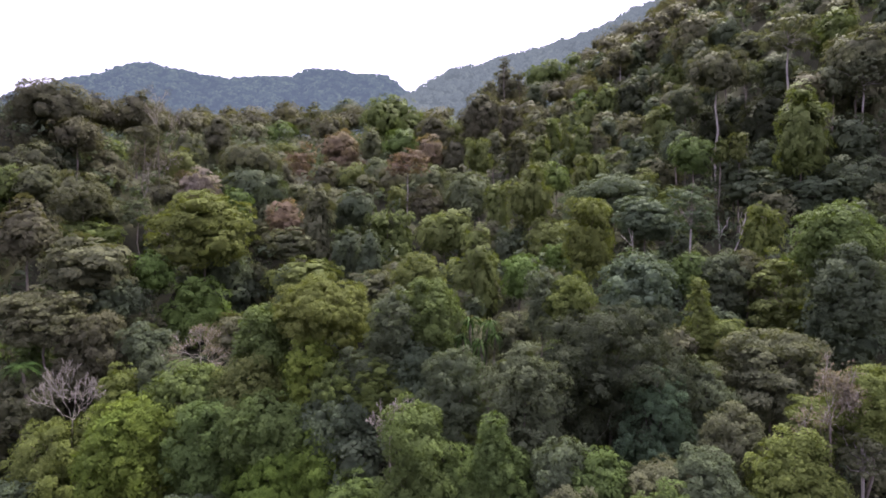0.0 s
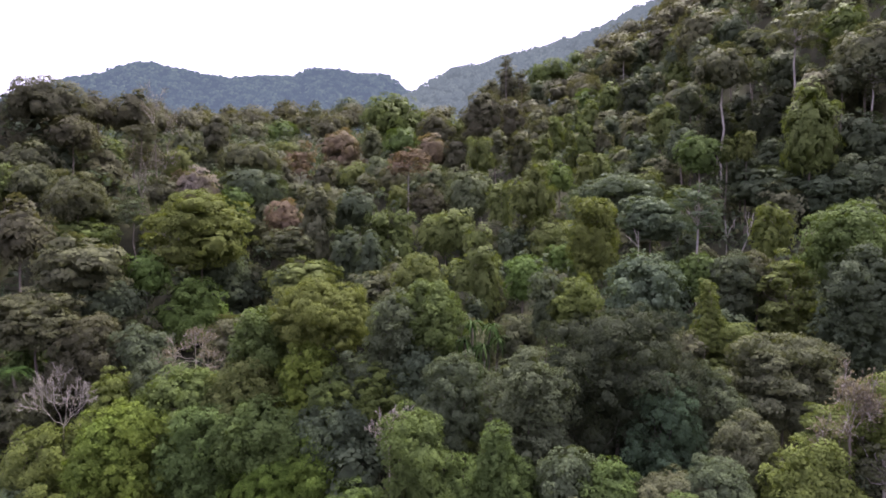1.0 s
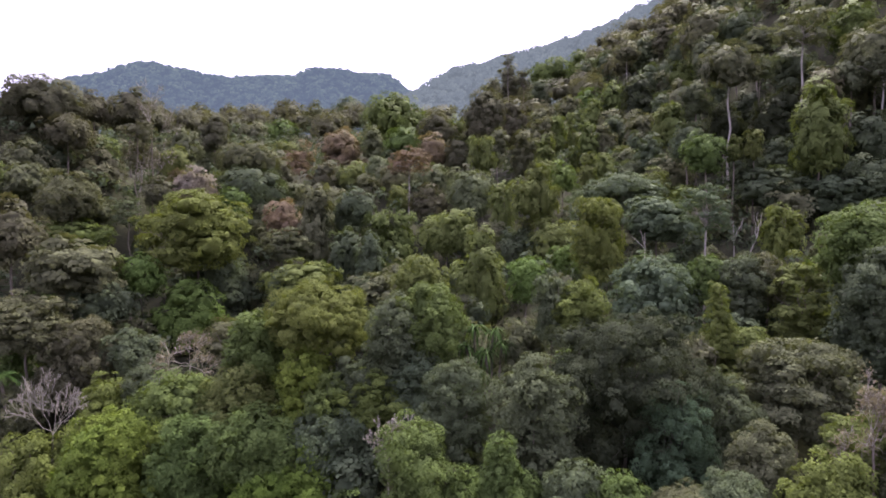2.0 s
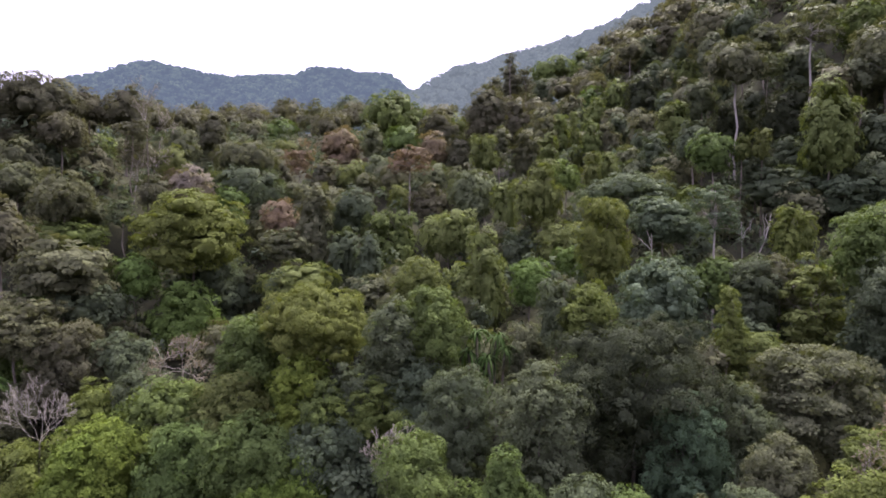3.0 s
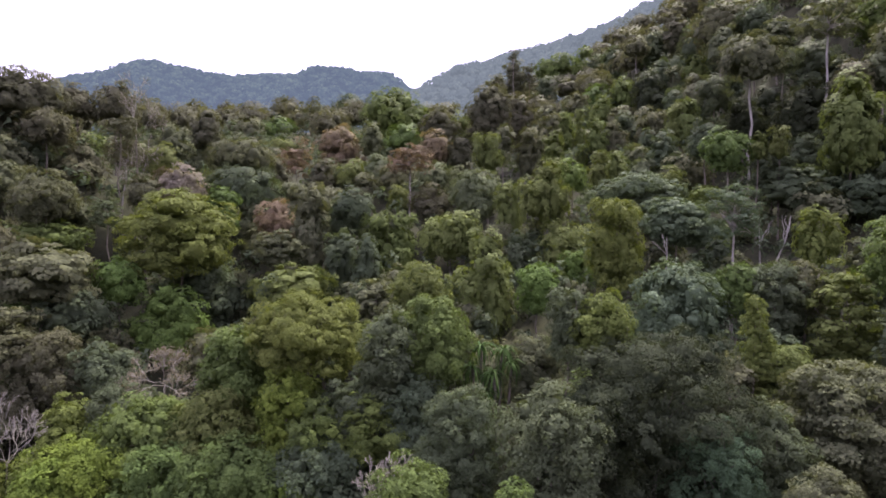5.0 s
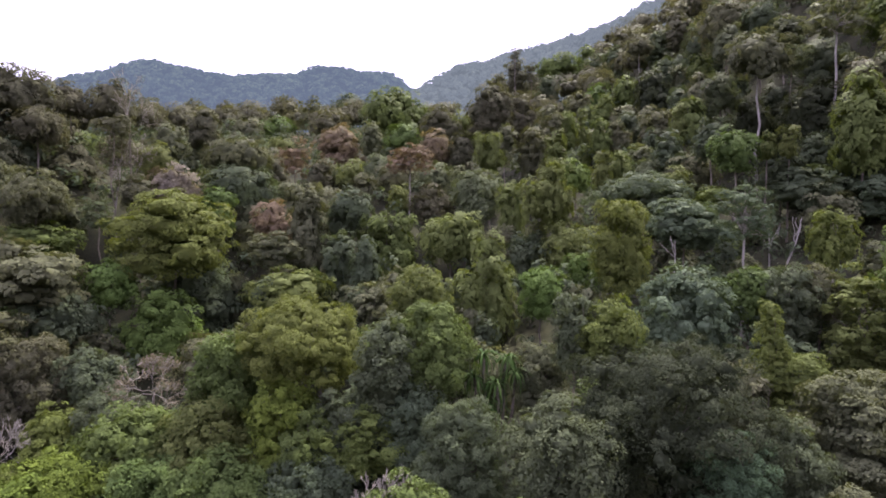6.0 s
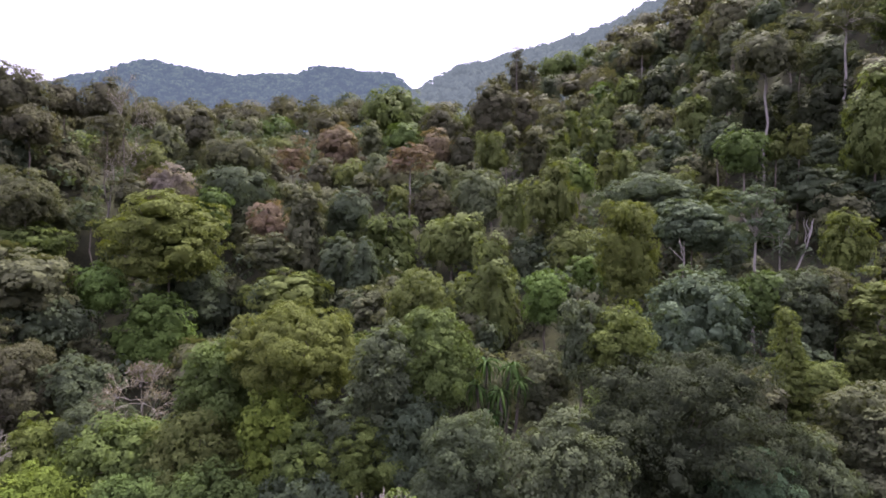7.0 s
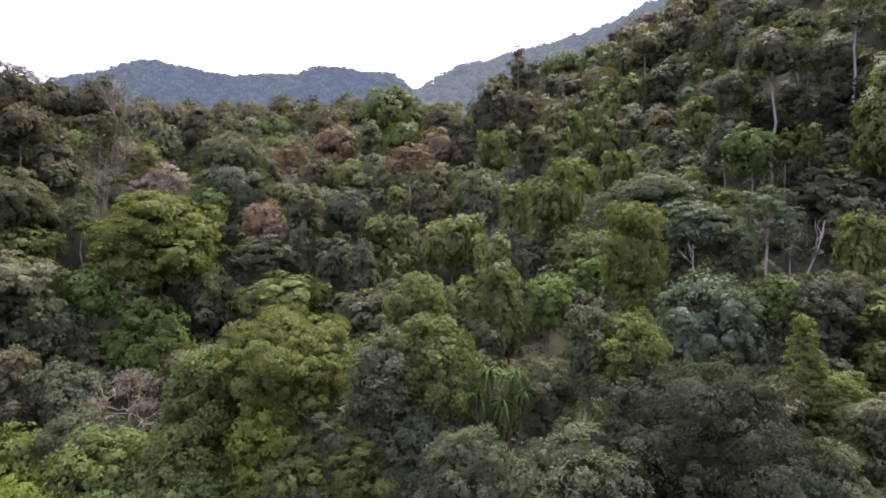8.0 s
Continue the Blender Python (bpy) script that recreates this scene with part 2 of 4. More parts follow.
tagged(sheet("ground", axis_x, axis_y, ground_level, SOIL), "dark steep forest floor of soil and leaf litter", "ground", kind="structure")


def crowns(x, y, cell, height):
    """Rounded bumps of tree crowns seen from afar."""
    best = np.full(np.shape(x), 9.0)
    i, j = np.floor(x / cell), np.floor(y / cell)
    for di in (-1, 0, 1):
        for dj in (-1, 0, 1):
            a, b = i + di, j + dj
            u = np.modf(np.abs(np.sin(a * 12.9898 + b * 78.233) * 43758.5453))[0]
            w = np.modf(np.abs(np.sin(a * 39.346 + b * 11.135) * 24634.6345))[0]
            s = 0.75 + 0.5 * np.modf(np.abs(np.sin(a * 7.13 + b * 3.71) * 9631.77))[0]
            best = np.minimum(best, np.hypot(x / cell - a - u, y / cell - b - w) / s)
    return height * np.sqrt(np.clip(1 - best ** 2, 0, 1))


def range_hill(name, profile, near, far, low, cell, height, step, rows, fold, material, floor, label, trees=0, wide=10.0):
    """A wooded range: profile gives the crest's height over its bearing (metres across at 1000 m)."""
    us = np.arange(profile[0][0], profile[-1][0] + 1, step)
    vs = np.linspace(0, 1, rows)
    u, v = np.meshgrid(us, vs)
    crest = np.interp(u, [p[0] for p in profile], [p[1] for p in profile])
    crest = crest - 18 + 3 * np.sin(u * 0.021) + 2 * np.sin(u * 0.057 + 1)
    y = near + (far - near) * v
    x = u * y / 1000
    s = np.clip(v / 0.86, 0, 1)
    rise = s ** 0.85
    gully = fold * np.sin(np.pi * np.clip(s, 0, 1)) * (np.sin(u * 0.03 + 2 * v) + 0.6 * np.sin(u * 0.071 - 3 * v + 2) + 0.3 * np.sin(u * 0.16 + 5 * v))
    z = EYE + low + (crest * far * 0.86 / 1000 + near * 0.14 * crest / 1000 - low) * rise - gully
    z = z - np.clip((v - 0.86) / 0.14, 0, 1) ** 2 * 0.35 * far * 0.3
    bare = np.stack([x, y, z], -1).reshape(-1, 3)
    z = z + crowns(x, y, cell, height)
    i = np.arange(len(vs) - 1)[:, None] * len(us) + np.arange(len(us) - 1)[None]
    f = np.stack([i, i + 1, i + len(us) + 1, i + len(us)], -1).reshape(-1, 4)
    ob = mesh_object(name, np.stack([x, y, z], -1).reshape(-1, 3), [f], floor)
    # its trees: rounded tufts of leaves over the face and along the crest
    rng = np.random.default_rng(len(profile))
    crest_row = int(0.86 * (rows - 1))
    spot = np.concatenate([rng.integers(int(0.2 * rows), crest_row + 2, trees), np.full(trees // 6, crest_row)]) * len(us)
    spot = bare[spot + rng.integers(0, len(us), len(spot))] + rng.normal(0, 1, (len(spot), 3)) * np.array([step, step, 0.8])
    w = wide * rng.uniform(0.5, 1.2, len(spot))
    which = np.repeat(np.arange(len(spot)), 26)
    d = unit(unit(rng.normal(0, 1, (len(which), 3))) + np.array([0, -0.15, 0.45]))
    place = spot[which] + d * np.array([0.5, 0.5, 0.42]) * (w[which] * rng.uniform(0.75, 1.05, len(which)))[:, None] + np.array([0, 0, height * 0.6])
    v, f = leaf_blades(rng, place, d, w[which] * 0.34, 0.3, 0.8)
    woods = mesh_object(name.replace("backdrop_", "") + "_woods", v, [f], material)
    tagged(woods, label + ", its trees", "woods", kind="stuff")
    return tagged(ob, label, "hill", kind="structure")


# ---- trees ----
FORMS = {
    "dome": ("broadleaf_tree", "broadleaf tree with a rounded lumpy crown"),
    "layered": ("umbrella_tree", "spreading tree with flat layered boughs"),
    "draped": ("vine_draped_tree", "tall tree wrapped in hanging vines"),
    "conical": ("pointed_tree", "tree with a pointed drooping crown"),
    "airy": ("slender_tree", "slender tree with thin open crown and pale limbs"),
    "twig": ("twiggy_tree", "half-bare tree with dense pale twigs"),
    "stem": ("bare_stem", "leafless slim leaning tree stem with a forked top"),
    "bare": ("dead_tree", "leafless dead tree with bleached forked branches"),
}
TONES = {
    "dark": "dark green", "mid": "green", "bright": "fresh green", "lime": "bright yellow-green", "yolive": "yellowish olive", "olive": "dull olive", "sage": "grey-green",
    "pale": "pale silvery green", "blue": "dark blue-green", "umber": "dull brownish green", "rust": "rusty brown", "dusk": "dark brownish green", "ash": "ashen olive", "woods": "dull grey-green", "grass": "vivid green", "tan": "dry tan",
}
SPIRAL = 2.399963


def spread(n, rng, low=-1.0):
    """n directions spread evenly over a ball, down to the height low."""
    k = np.arange(n) + 0.5
    z = 1 - (1 - low) * k / n
    a = k * SPIRAL + rng.uniform(0, 6.28)
    r = np.sqrt(np.clip(1 - z * z, 0, 1))
    return unit(np.stack([np.cos(a) * r, np.sin(a) * r, z], 1) + rng.normal(0, 0.12, (n, 3)))


def bough_plan(rng, form, wide, deep, lump=1.0):
    """The boughs of a crown about its middle: centres and half-axes; lump: how large the clumps of leaves are."""
    a, c = wide / 2, deep / 2
    if form == "dome":
        n = int(np.clip((8 + 1.1 * wide) / lump ** 1.7, 11, 60))
        d = spread(n, rng, -0.7)
        size = np.clip(rng.uniform(0.9, 2.3, n) * (0.7 + wide / 22) * lump, 0.16 * a, 0.5 * a)
        tall = np.minimum(size * rng.uniform(0.75, 1.2, n), c * 0.55)
        reach = rng.uniform(0.72, 1.26, n)
        at = d * np.stack([(a - size) * reach, (a - size) * reach, (c - tall) * rng.uniform(0.85, 1.03, n)], 1)
        at[:, :2] *= np.where(at[:, 2:] < -0.35 * c, 0.8, 1.0)
        # no crown is even: it leans, is broader one way and sends single boughs out
        at[:, :2] = at[:, :2] * rng.uniform(0.86, 1.12, 2) + at[:, 2:] * rng.normal(0, 0.1, 2)
        at[:, 2] -= rng.random(n) ** 3 * 0.35 * c
        at = np.concatenate([[[0, 0, -0.1 * c]], at])
        heart = 0.6 + 0.12 * (1 - lump)
        axes = np.concatenate([[[a * heart, a * heart, c * (heart + 0.1)]], np.stack([size, size, tall], 1)])
        return at, axes
    if form == "layered":
        n = int(rng.integers(15, 22) / lump ** 1.7)
        d = spread(n, rng, -0.35)
        size = a * rng.uniform(0.2, 0.44, n) * lump
        tall = size * rng.uniform(0.4, 0.62, n)
        at = d * np.stack([a - size, a - size, np.full(n, c) - tall], 1) * rng.uniform(0.62, 1.16, (n, 1))
        at[:, 2] += 0.15 * c
        low = d[: n // 2] * np.array([a * 0.5, a * 0.5, c * 0.4]) - np.array([0, 0, 0.55 * c])
        at = np.concatenate([at, low, [[0, 0, -0.1 * c]]])
        ls = a * rng.uniform(0.25, 0.42, len(low))
        return at, np.concatenate([np.stack([size, size, tall], 1), np.stack([ls, ls, ls * 0.45], 1), [[a * 0.45, a * 0.45, c * 0.5]]])
    if form == "draped":
        n = int(rng.integers(5, 9))
        at, axes = [[0, 0, -0.1 * c]], [[a * 0.5, a * 0.5, c * 0.9]]
        for k in range(n):
            r = a * rng.uniform(0.24, 0.42)
            t = k * SPIRAL + rng.uniform(0, 1)
            off = (a - r) * rng.uniform(0.75, 1.05)
            top = c * rng.uniform(0.0, 1.0)
            foot = -c * rng.uniform(0.4, 1.0)
            at.append([np.cos(t) * off, np.sin(t) * off, (top + foot) / 2])
            axes.append([r, r, (top - foot) / 2])
            # an overhanging shoulder of vines at its head
            at.append([np.cos(t) * off * 1.05, np.sin(t) * off * 1.05, top - r * 0.3])
            axes.append([r * 1.12, r * 1.12, r * 0.6])
        at.append([0.2 * a * rng.normal(), 0.2 * a * rng.normal(), c - a * 0.3])
        axes.append([a * 0.42, a * 0.42, a * 0.3])
        return np.array(at, float), np.array(axes, float)
    if form == "conical":
        at, axes = [[0, 0, -0.1 * c]], [[a * 0.42, a * 0.42, c * 0.88]]
        for k in range(22):
            s = (k + 0.5) / 22
            reach = a * (1 - 0.86 * s) * rng.uniform(0.8, 1.08)
            r = a * (0.34 - 0.16 * s) * rng.uniform(0.8, 1.2)
            t = k * SPIRAL
            at.append([np.cos(t) * max(reach - r, 0), np.sin(t) * max(reach - r, 0), -c * 0.82 + 1.72 * c * s])
            axes.append([r, r, r * 0.75])
        return np.array(at, float), np.array(axes, float)
    n = int(rng.integers(16, 23))
    d = spread(n, rng, -0.55)
    size = a * rng.uniform(0.18, 0.36, n)
    at = d * np.stack([a - size, a - size, np.full(n, c) * 0.92], 1) * rng.uniform(0.55, 1.02, (n, 1))
    return at, np.stack([size, size, size * rng.uniform(0.35, 0.6, n)], 1)


def ball():
    """A twenty-sided ball split once: 42 corners, 80 faces."""
    bm = bmesh.new()
    bmesh.ops.create_icosphere(bm, subdivisions=2, radius=1.0)
    v = np.array([p.co for p in bm.verts])
    f = np.array([[p.index for p in q.verts] for q in bm.faces])
    bm.free()
    return v, f


BALL_V, BALL_F = ball()


def foliage(rng, form, wide, deep, tufts, leaf, cover=1.0, lump=1.0):
    """Leaf tufts over every bough, and the close twiggy heart of each. Corners, leaf faces, tuft centres."""
    near_by = leaf < 0.3
    at, axes = bough_plan(rng, form, wide, deep, lump)
    area = (axes[:, 0] * axes[:, 0] * 2 + axes[:, 0] * axes[:, 2] * 4) * 2.1
    r0 = math.sqrt(area.sum() * 0.75 / (tufts * 3.14))
    centre, normal = [], []
    for i in range(len(at)):
        n = max(6 if tufts > 40 else 3, int(area[i] / (3.14 * r0 * r0) * 1.2))
        d = spread(n, rng, -0.75)
        p = at[i] + (d + rng.normal(0, 0.08, d.shape)) * axes[i] * rng.uniform(0.8, 1.1, (n, 1))
        q = (p[:, None] - at[None]) / axes[None]
        inside = (np.linalg.norm(q, axis=2) < 0.84)
        inside[:, i] = False
        keep = ~inside.any(1)
        centre.append(p[keep])
        normal.append(unit(d / axes[i])[keep])
    centre, normal = np.concatenate(centre), np.concatenate(normal)
    m = len(centre)
    rs = r0 * (0.42 + 0.95 * rng.random(m) ** 1.4)
    size = np.minimum(rs * 0.5, leaf)
    count = np.clip((cover * 4.2 * rs ** 2 / ((0.31 if near_by else 0.47) * size ** 2)).astype(int), 8, 260)
    which = np.repeat(np.arange(m), count)
    up = np.array([0, 0, 1.0])
    d = unit(unit(rng.normal(0, 1, (len(which), 3))) + 0.7 * normal[which] + 0.45 * up)
    flat = np.array([1, 1, {"dome": 0.95, "layered": 0.6, "draped": 1.2, "conical": 0.85, "airy": 0.65}[form]])
    spot = centre[which] + d * flat * (rs[which] * rng.uniform(0.68, 1.12, len(which)))[:, None]
    droop = {"dome": 0.35, "layered": 0.1, "draped": 1.0, "conical": 0.8, "airy": 0.25}[form]
    hang = form == "draped"
    whole = unit(centre / np.array([wide / 2, wide / 2, deep / 2]) + 0.2 * up)
    face = (0.9 if near_by else 0.2) * d + 0.9 * normal[which] + (0.55 if near_by else 0.75) * whole[which]
    broad = 1.0 if near_by else 1.5
    lv, lf = leaf_blades(rng, spot, d, size[which] * (1.35 if hang else 1), droop, (0.42 if hang else 0.62) * broad, unit(face))
    if form == "airy":
        return lv, lf, centre
    # the shaded heart of each bough: close twigs behind a layer of older leaves
    hearts = at[:, None] + (BALL_V[None] * rng.uniform(*((0.38, 0.66) if near_by else (0.54, 0.82)), (len(at), 42, 1))) * axes[:, None] - np.array([0, 0, 0.06]) * axes[:, None, 2:]
    hf = (BALL_F[None] + 42 * np.arange(len(at))[:, None, None]).reshape(-1, 3)
    old = 1.5 * float(np.mean(size))
    own = np.repeat(np.arange(len(at)), np.clip((0.2 * cover * area / (0.4 * old ** 2)).astype(int), 10, 600))
    d = unit(rng.normal(0, 1, (len(own), 3)))
    iv, inner = leaf_blades(rng, at[own] + d * axes[own] * rng.uniform(0.6, 0.86, (len(own), 1)), d, np.full(len(own), old), 0.4, 0.8)
    return np.concatenate([lv, iv, hearts.reshape(-1, 3)]), np.concatenate([lf, inner + len(lv), hf + len(lv) + len(iv)]), centre


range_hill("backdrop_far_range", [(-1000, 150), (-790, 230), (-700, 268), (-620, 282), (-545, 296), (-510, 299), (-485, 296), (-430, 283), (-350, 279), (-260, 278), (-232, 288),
           (-170, 286), (-110, 282), (-85, 269), (-60, 253), (20, 255), (120, 262)], 700, 1400, -40, 13, 6, 4.0, 110, 14, FAR_HILL, FAR_SHADED_FLOOR, "hazy blue wooded mountain range far behind", 5500, 15.0)
range_hill("backdrop_near_ridge", [(-75, 240), (-55, 252), (-25, 264), (20, 287), (60, 293), (110, 305), (160, 326), (230, 345), (300, 376), (420, 425), (560, 475), (800, 545)], 380, 620, 20, 8, 4, 3.0, 80, 3, NEAR_HILL, NEAR_SHADED_FLOOR,
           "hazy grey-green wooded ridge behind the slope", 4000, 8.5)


def branching(rng, a, way, size, thick, depth, out):
    """Forked bare branches."""
    b = a + way * size
    out.append((bent(rng, a, b, 5, 0.05), np.linspace(thick, thick * 0.55, 5)))
    if depth == 0:
        return
    for _ in range(3 if depth > 1 else 4):
        w = unit(way + rng.normal(0, 0.5, 3) + np.array([0, 0, 0.18]))
        branching(rng, a + way * size * rng.uniform(0.55, 1.0), w, size * rng.uniform(0.5, 0.78), thick * 0.5, depth - 1, out)


TREE_SPOTS = []


def tree(x, y, top, wide, deep, form, tone, lean=0.0, pale=False, fine=1.0):
    """One tree: where it stands, the height of its top, its crown's width and depth, its form and its leaves' tone."""
    seed = int(abs(x) * 131 + abs(y) * 17 + top * 7) + 1
    rng = np.random.default_rng(seed)
    root = min(float(ground_level(x, y)) - 0.3, top - deep - 1.5)
    high = top - root
    name, words = FORMS[form]
    thing = new(name)
    thing.location = (x, y, root)
    tagged(thing, TONES[tone] + " " + words, "tree", "forest trees")
    TREE_SPOTS.append((x, y, wide / 2))
    thick = 0.05 + 0.005 * high + 0.005 * wide
    if form == "airy" and not pale:
        thick *= 0.65
    if form == "stem":
        foot = np.array([0, 0, high - deep])
        tip = np.array([lean, 0, high])
        mid = foot + (tip - foot) * 0.55 + np.array([0.12 * lean + 0.1, 0, 0.1])
        thick = 0.009 * deep + 0.05
        v, f = tubes([(np.array([[0, 0, 0], foot * 0.5, foot, (foot + mid) / 2, mid, (mid + tip) / 2, tip]), thick * np.array([1.3, 1.15, 1, 0.9, 0.8, 0.6, 0.3]))], 8)
        trunk = mesh_object("trunk", v, [f], PALE_BARK, thing, smooth=True)
        for k in range(3):
            end = tip + np.array([rng.normal(0, 0.9), rng.normal(0, 0.8), rng.uniform(-0.6, 0.5)])
            v, f = tubes([(bent(rng, mid, end, 5, 0.05, 0.1), np.linspace(thick * 0.55, 0.03, 5))], 6)
            mesh_object("branch", v, [f], PALE_BARK, trunk, smooth=True)
        return thing
    if form in ("twig", "bare"):
        limbs = []
        fork = np.array([0, 0, high - deep])
        for _ in range(6):
            w = unit(rng.normal(0, 0.75, 3) + np.array([0, 0, 0.5]))
            branching(rng, fork, w, deep * 0.42, thick * 0.45, 4, limbs)
        tops = np.concatenate([p for p, _ in limbs])
        span = float(np.percentile(np.abs(tops[:, :2]), 93))
        k = np.array([0.5 * wide / span, 0.5 * wide / span, deep / max(float(np.percentile(tops[:, 2], 98)) - fork[2], 0.1)])
        limbs = [((p - fork) * k + fork, r * 0.42) for p, r in limbs]
        thick *= 0.7
        v, f = tubes([(bent(rng, (0, 0, 0), fork, 6, 0.01), np.linspace(thick, thick * 0.6, 6))], 8)
        mesh_object("trunk", v, [f], BARK if form == "twig" else DEAD_WOOD, thing, smooth=True)
        v, f = tubes([(p, np.maximum(r, 0.016)) for p, r in limbs], 4)
        mesh_object("limbwork", v, [f], DEAD_WOOD, thing, "bleached bare branches", True)
        if form == "twig":
            ends = np.concatenate([p[-2:] for p, _ in limbs])
            ends = ends[rng.integers(0, len(ends), 2600)] + rng.normal(0, 0.25, (2600, 3))
            lv, lf = leaf_quads(rng, ends, unit(rng.normal(0, 1, (2600, 3))), np.full(2600, 0.2), 0.3)
            mesh_object("crown", lv, [lf], LEAF[tone], thing)
        return thing
    near = math.hypot(x, y - 14)
    tufts = int(np.clip(1900 * wide / near * math.sqrt(max(deep / wide, 0.6)), 60, 300)) * fine
    coarse = rng.uniform(0.72, 1.3)  # leaf habit: some trees fine, some with large sprays
    v, leaves, pts = foliage(rng, form, wide, deep, int(tufts / coarse ** 1.2), coarse * float(np.clip(0.0046 * near, 0.17, 0.33) if near < 75 else np.clip(0.0034 * near, 0.345, 0.7) / coarse ** 0.5), 0.75 if form == "airy" else 0.62, 0.5 if near < 52 else 0.7 if near < 70 else 1.0 if near < 100 else 1.2)
    middle = np.array([lean, 0, high - deep / 2])
    mesh_object("crown", v + middle, [leaves], LEAF[tone], thing, smooth=True)
    fork = np.array([lean * 0.7, 0, high - deep * 0.72])
    bark = PALE_BARK if pale else BARK
    v, f = tubes([(bent(rng, (0, 0, 0), fork, 6, 0.012), np.linspace(thick, thick * 0.62, 6) * np.array([1.25, 1, 1, 1, 1, 1]))], 8)
    trunk = mesh_object("trunk", v, [f], bark, thing, "pale grey trunk" if pale else "", True)
    limbs = []
    for i in rng.permutation(len(pts))[:18 if form == "airy" else 10]:
        end = pts[i] + middle
        start = fork + (np.array([lean, 0, high - deep * 0.35]) - fork) * rng.random() * 0.6
        limbs.append((bent(rng, start, end, 5, 0.06, 0.15), np.linspace(thick * 0.42, thick * 0.1, 5)))
    limbs.append((bent(rng, fork, (lean, 0, high - deep * 0.2), 4, 0.03), np.linspace(thick * 0.6, thick * 0.2, 4)))
    for line in limbs:
        v, f = tubes([line], 5)
        mesh_object("limb", v, [f], bark, trunk, smooth=True)
    return thing


# the trees one by one
tree(-72.2, 105.2, 67.8, 13.5, 9.9, "dome", "umber")
tree(-69.5, 116.0, 67.5, 6.4, 7.7, "dome", "umber")
tree(-64.1, 118.9, 68.5, 8.9, 9.2, "dome", "umber")
tree(-51.9, 104.0, 64.7, 7.0, 9.4, "twig", "umber")
tree(-76.5, 105.4, 61.7, 11.5, 9.2, "dome", "umber")
tree(-65.0, 101.3, 60.1, 8.0, 6.5, "dome", "umber")
tree(-53.7, 102.7, 59.1, 7.1, 5.0, "airy", "umber")
tree(-69.6, 96.4, 55.6, 9.1, 11.7, "dome", "olive")
tree(-67.0, 109.3, 56.7, 11.9, 13.4, "dome", "umber")
tree(-56.5, 106.8, 56.5, 7.9, 8.0, "airy", "umber", pale=True, lean=1.8)
tree(-50.7, 109.9, 55.3, 7.2, 6.6, "dome", "yolive")
tree(-45.2, 105.1, 51.0, 8.3, 7.2, "dome", "tan")
tree(-55.6, 140.5, 68.6, 7.8, 11.6, "dome", "umber")
tree(-57.6, 128.2, 62.3, 7.6, 9.4, "dome", "olive")
tree(-70.3, 206.6, 79.0, 16.4, 13.2, "dome", "olive")
tree(-61.6, 215.6, 81.3, 12.8, 12.5, "dome", "mid")
tree(-42.5, 126.6, 58.9, 12.5, 7.8, "dome", "olive")
tree(-39.9, 118.7, 52.5, 13.5, 8.3, "dome", "dark")
tree(-58.0, 142.0, 61.2, 7.0, 8.5, "dome", "woods")
tree(-51.0, 220.5, 89.6, 13.1, 19.7, "airy", "olive")
tree(-42.8, 257.9, 98.3, 18.3, 14.6, "dome", "dark")
tree(-27.4, 154.8, 67.2, 11.9, 14.8, "dome", "rust")
tree(-35.0, 140.2, 61.4, 8.6, 11.6, "airy", "rust")
tree(-20.8, 133.0, 55.9, 7.4, 10.0, "dome", "yolive")
tree(-15.1, 171.8, 80.4, 17.0, 15.7, "dome", "mid")
tree(-7.1, 115.1, 56.4, 9.1, 6.9, "airy", "rust", pale=True)
tree(-15.9, 138.7, 58.7, 6.2, 10.0, "dome", "woods")
tree(-2.1, 149.2, 70.7, 9.6, 12.7, "dome", "umber")
tree(-55.3, 87.2, 48.5, 9.1, 7.7, "dome", "olive")
tree(-54.8, 74.6, 44.1, 7.8, 9.1, "dome", "umber")
tree(-68.6, 90.0, 50.3, 4.9, 6.5, "dome", "yolive")
tree(-57.4, 94.0, 45.0, 10.3, 7.0, "layered", "olive")
tree(-55.5, 87.9, 41.0, 10.5, 5.3, "layered", "mid")
tree(-47.6, 88.6, 45.4, 4.8, 6.5, "airy", "sage")
tree(-36.8, 87.7, 45.1, 17.0, 13.0, "layered", "lime")
tree(-29.0, 106.5, 45.9, 7.0, 9.0, "dome", "rust")
tree(-22.2, 99.8, 47.0, 5.6, 17.1, "draped", "olive")
tree(-16.7, 105.8, 47.5, 7.9, 9.0, "dome", "dark")
tree(-10.1, 102.8, 42.7, 9.7, 14.6, "draped", "mid")
tree(-9.6, 122.0, 49.4, 5.1, 5.9, "dome", "yolive")
tree(-2.9, 112.5, 48.5, 6.9, 8.1, "dome", "umber")
tree(-36.5, 114.1, 46.9, 5.7, 14.0, "dome", "woods")
tree(-25.7, 94.2, 39.8, 8.0, 5.8, "layered", "olive")
tree(-16.5, 96.5, 40.1, 5.4, 11.0, "draped", "dark")
tree(9.3, 142.4, 74.8, 9.8, 12.8, "dome", "umber")
tree(74.9, 103.4, 76.4, 13.2, 12.6, "dome", "olive")
tree(73.4, 99.8, 70.6, 9.8, 8.3, "airy", "ash", pale=True)
tree(14.5, 96.6, 50.3, 7.9, 10.2, "draped", "yolive")
tree(23.4, 117.5, 54.1, 6.1, 7.7, "dome", "grass")
tree(9.9, 101.7, 47.7, 4.8, 11.1, "draped", "yolive")
tree(4.9, 108.3, 51.4, 9.0, 10.6, "dome", "woods")
tree(7.4, 117.2, 58.1, 5.3, 7.5, "draped", "yolive")
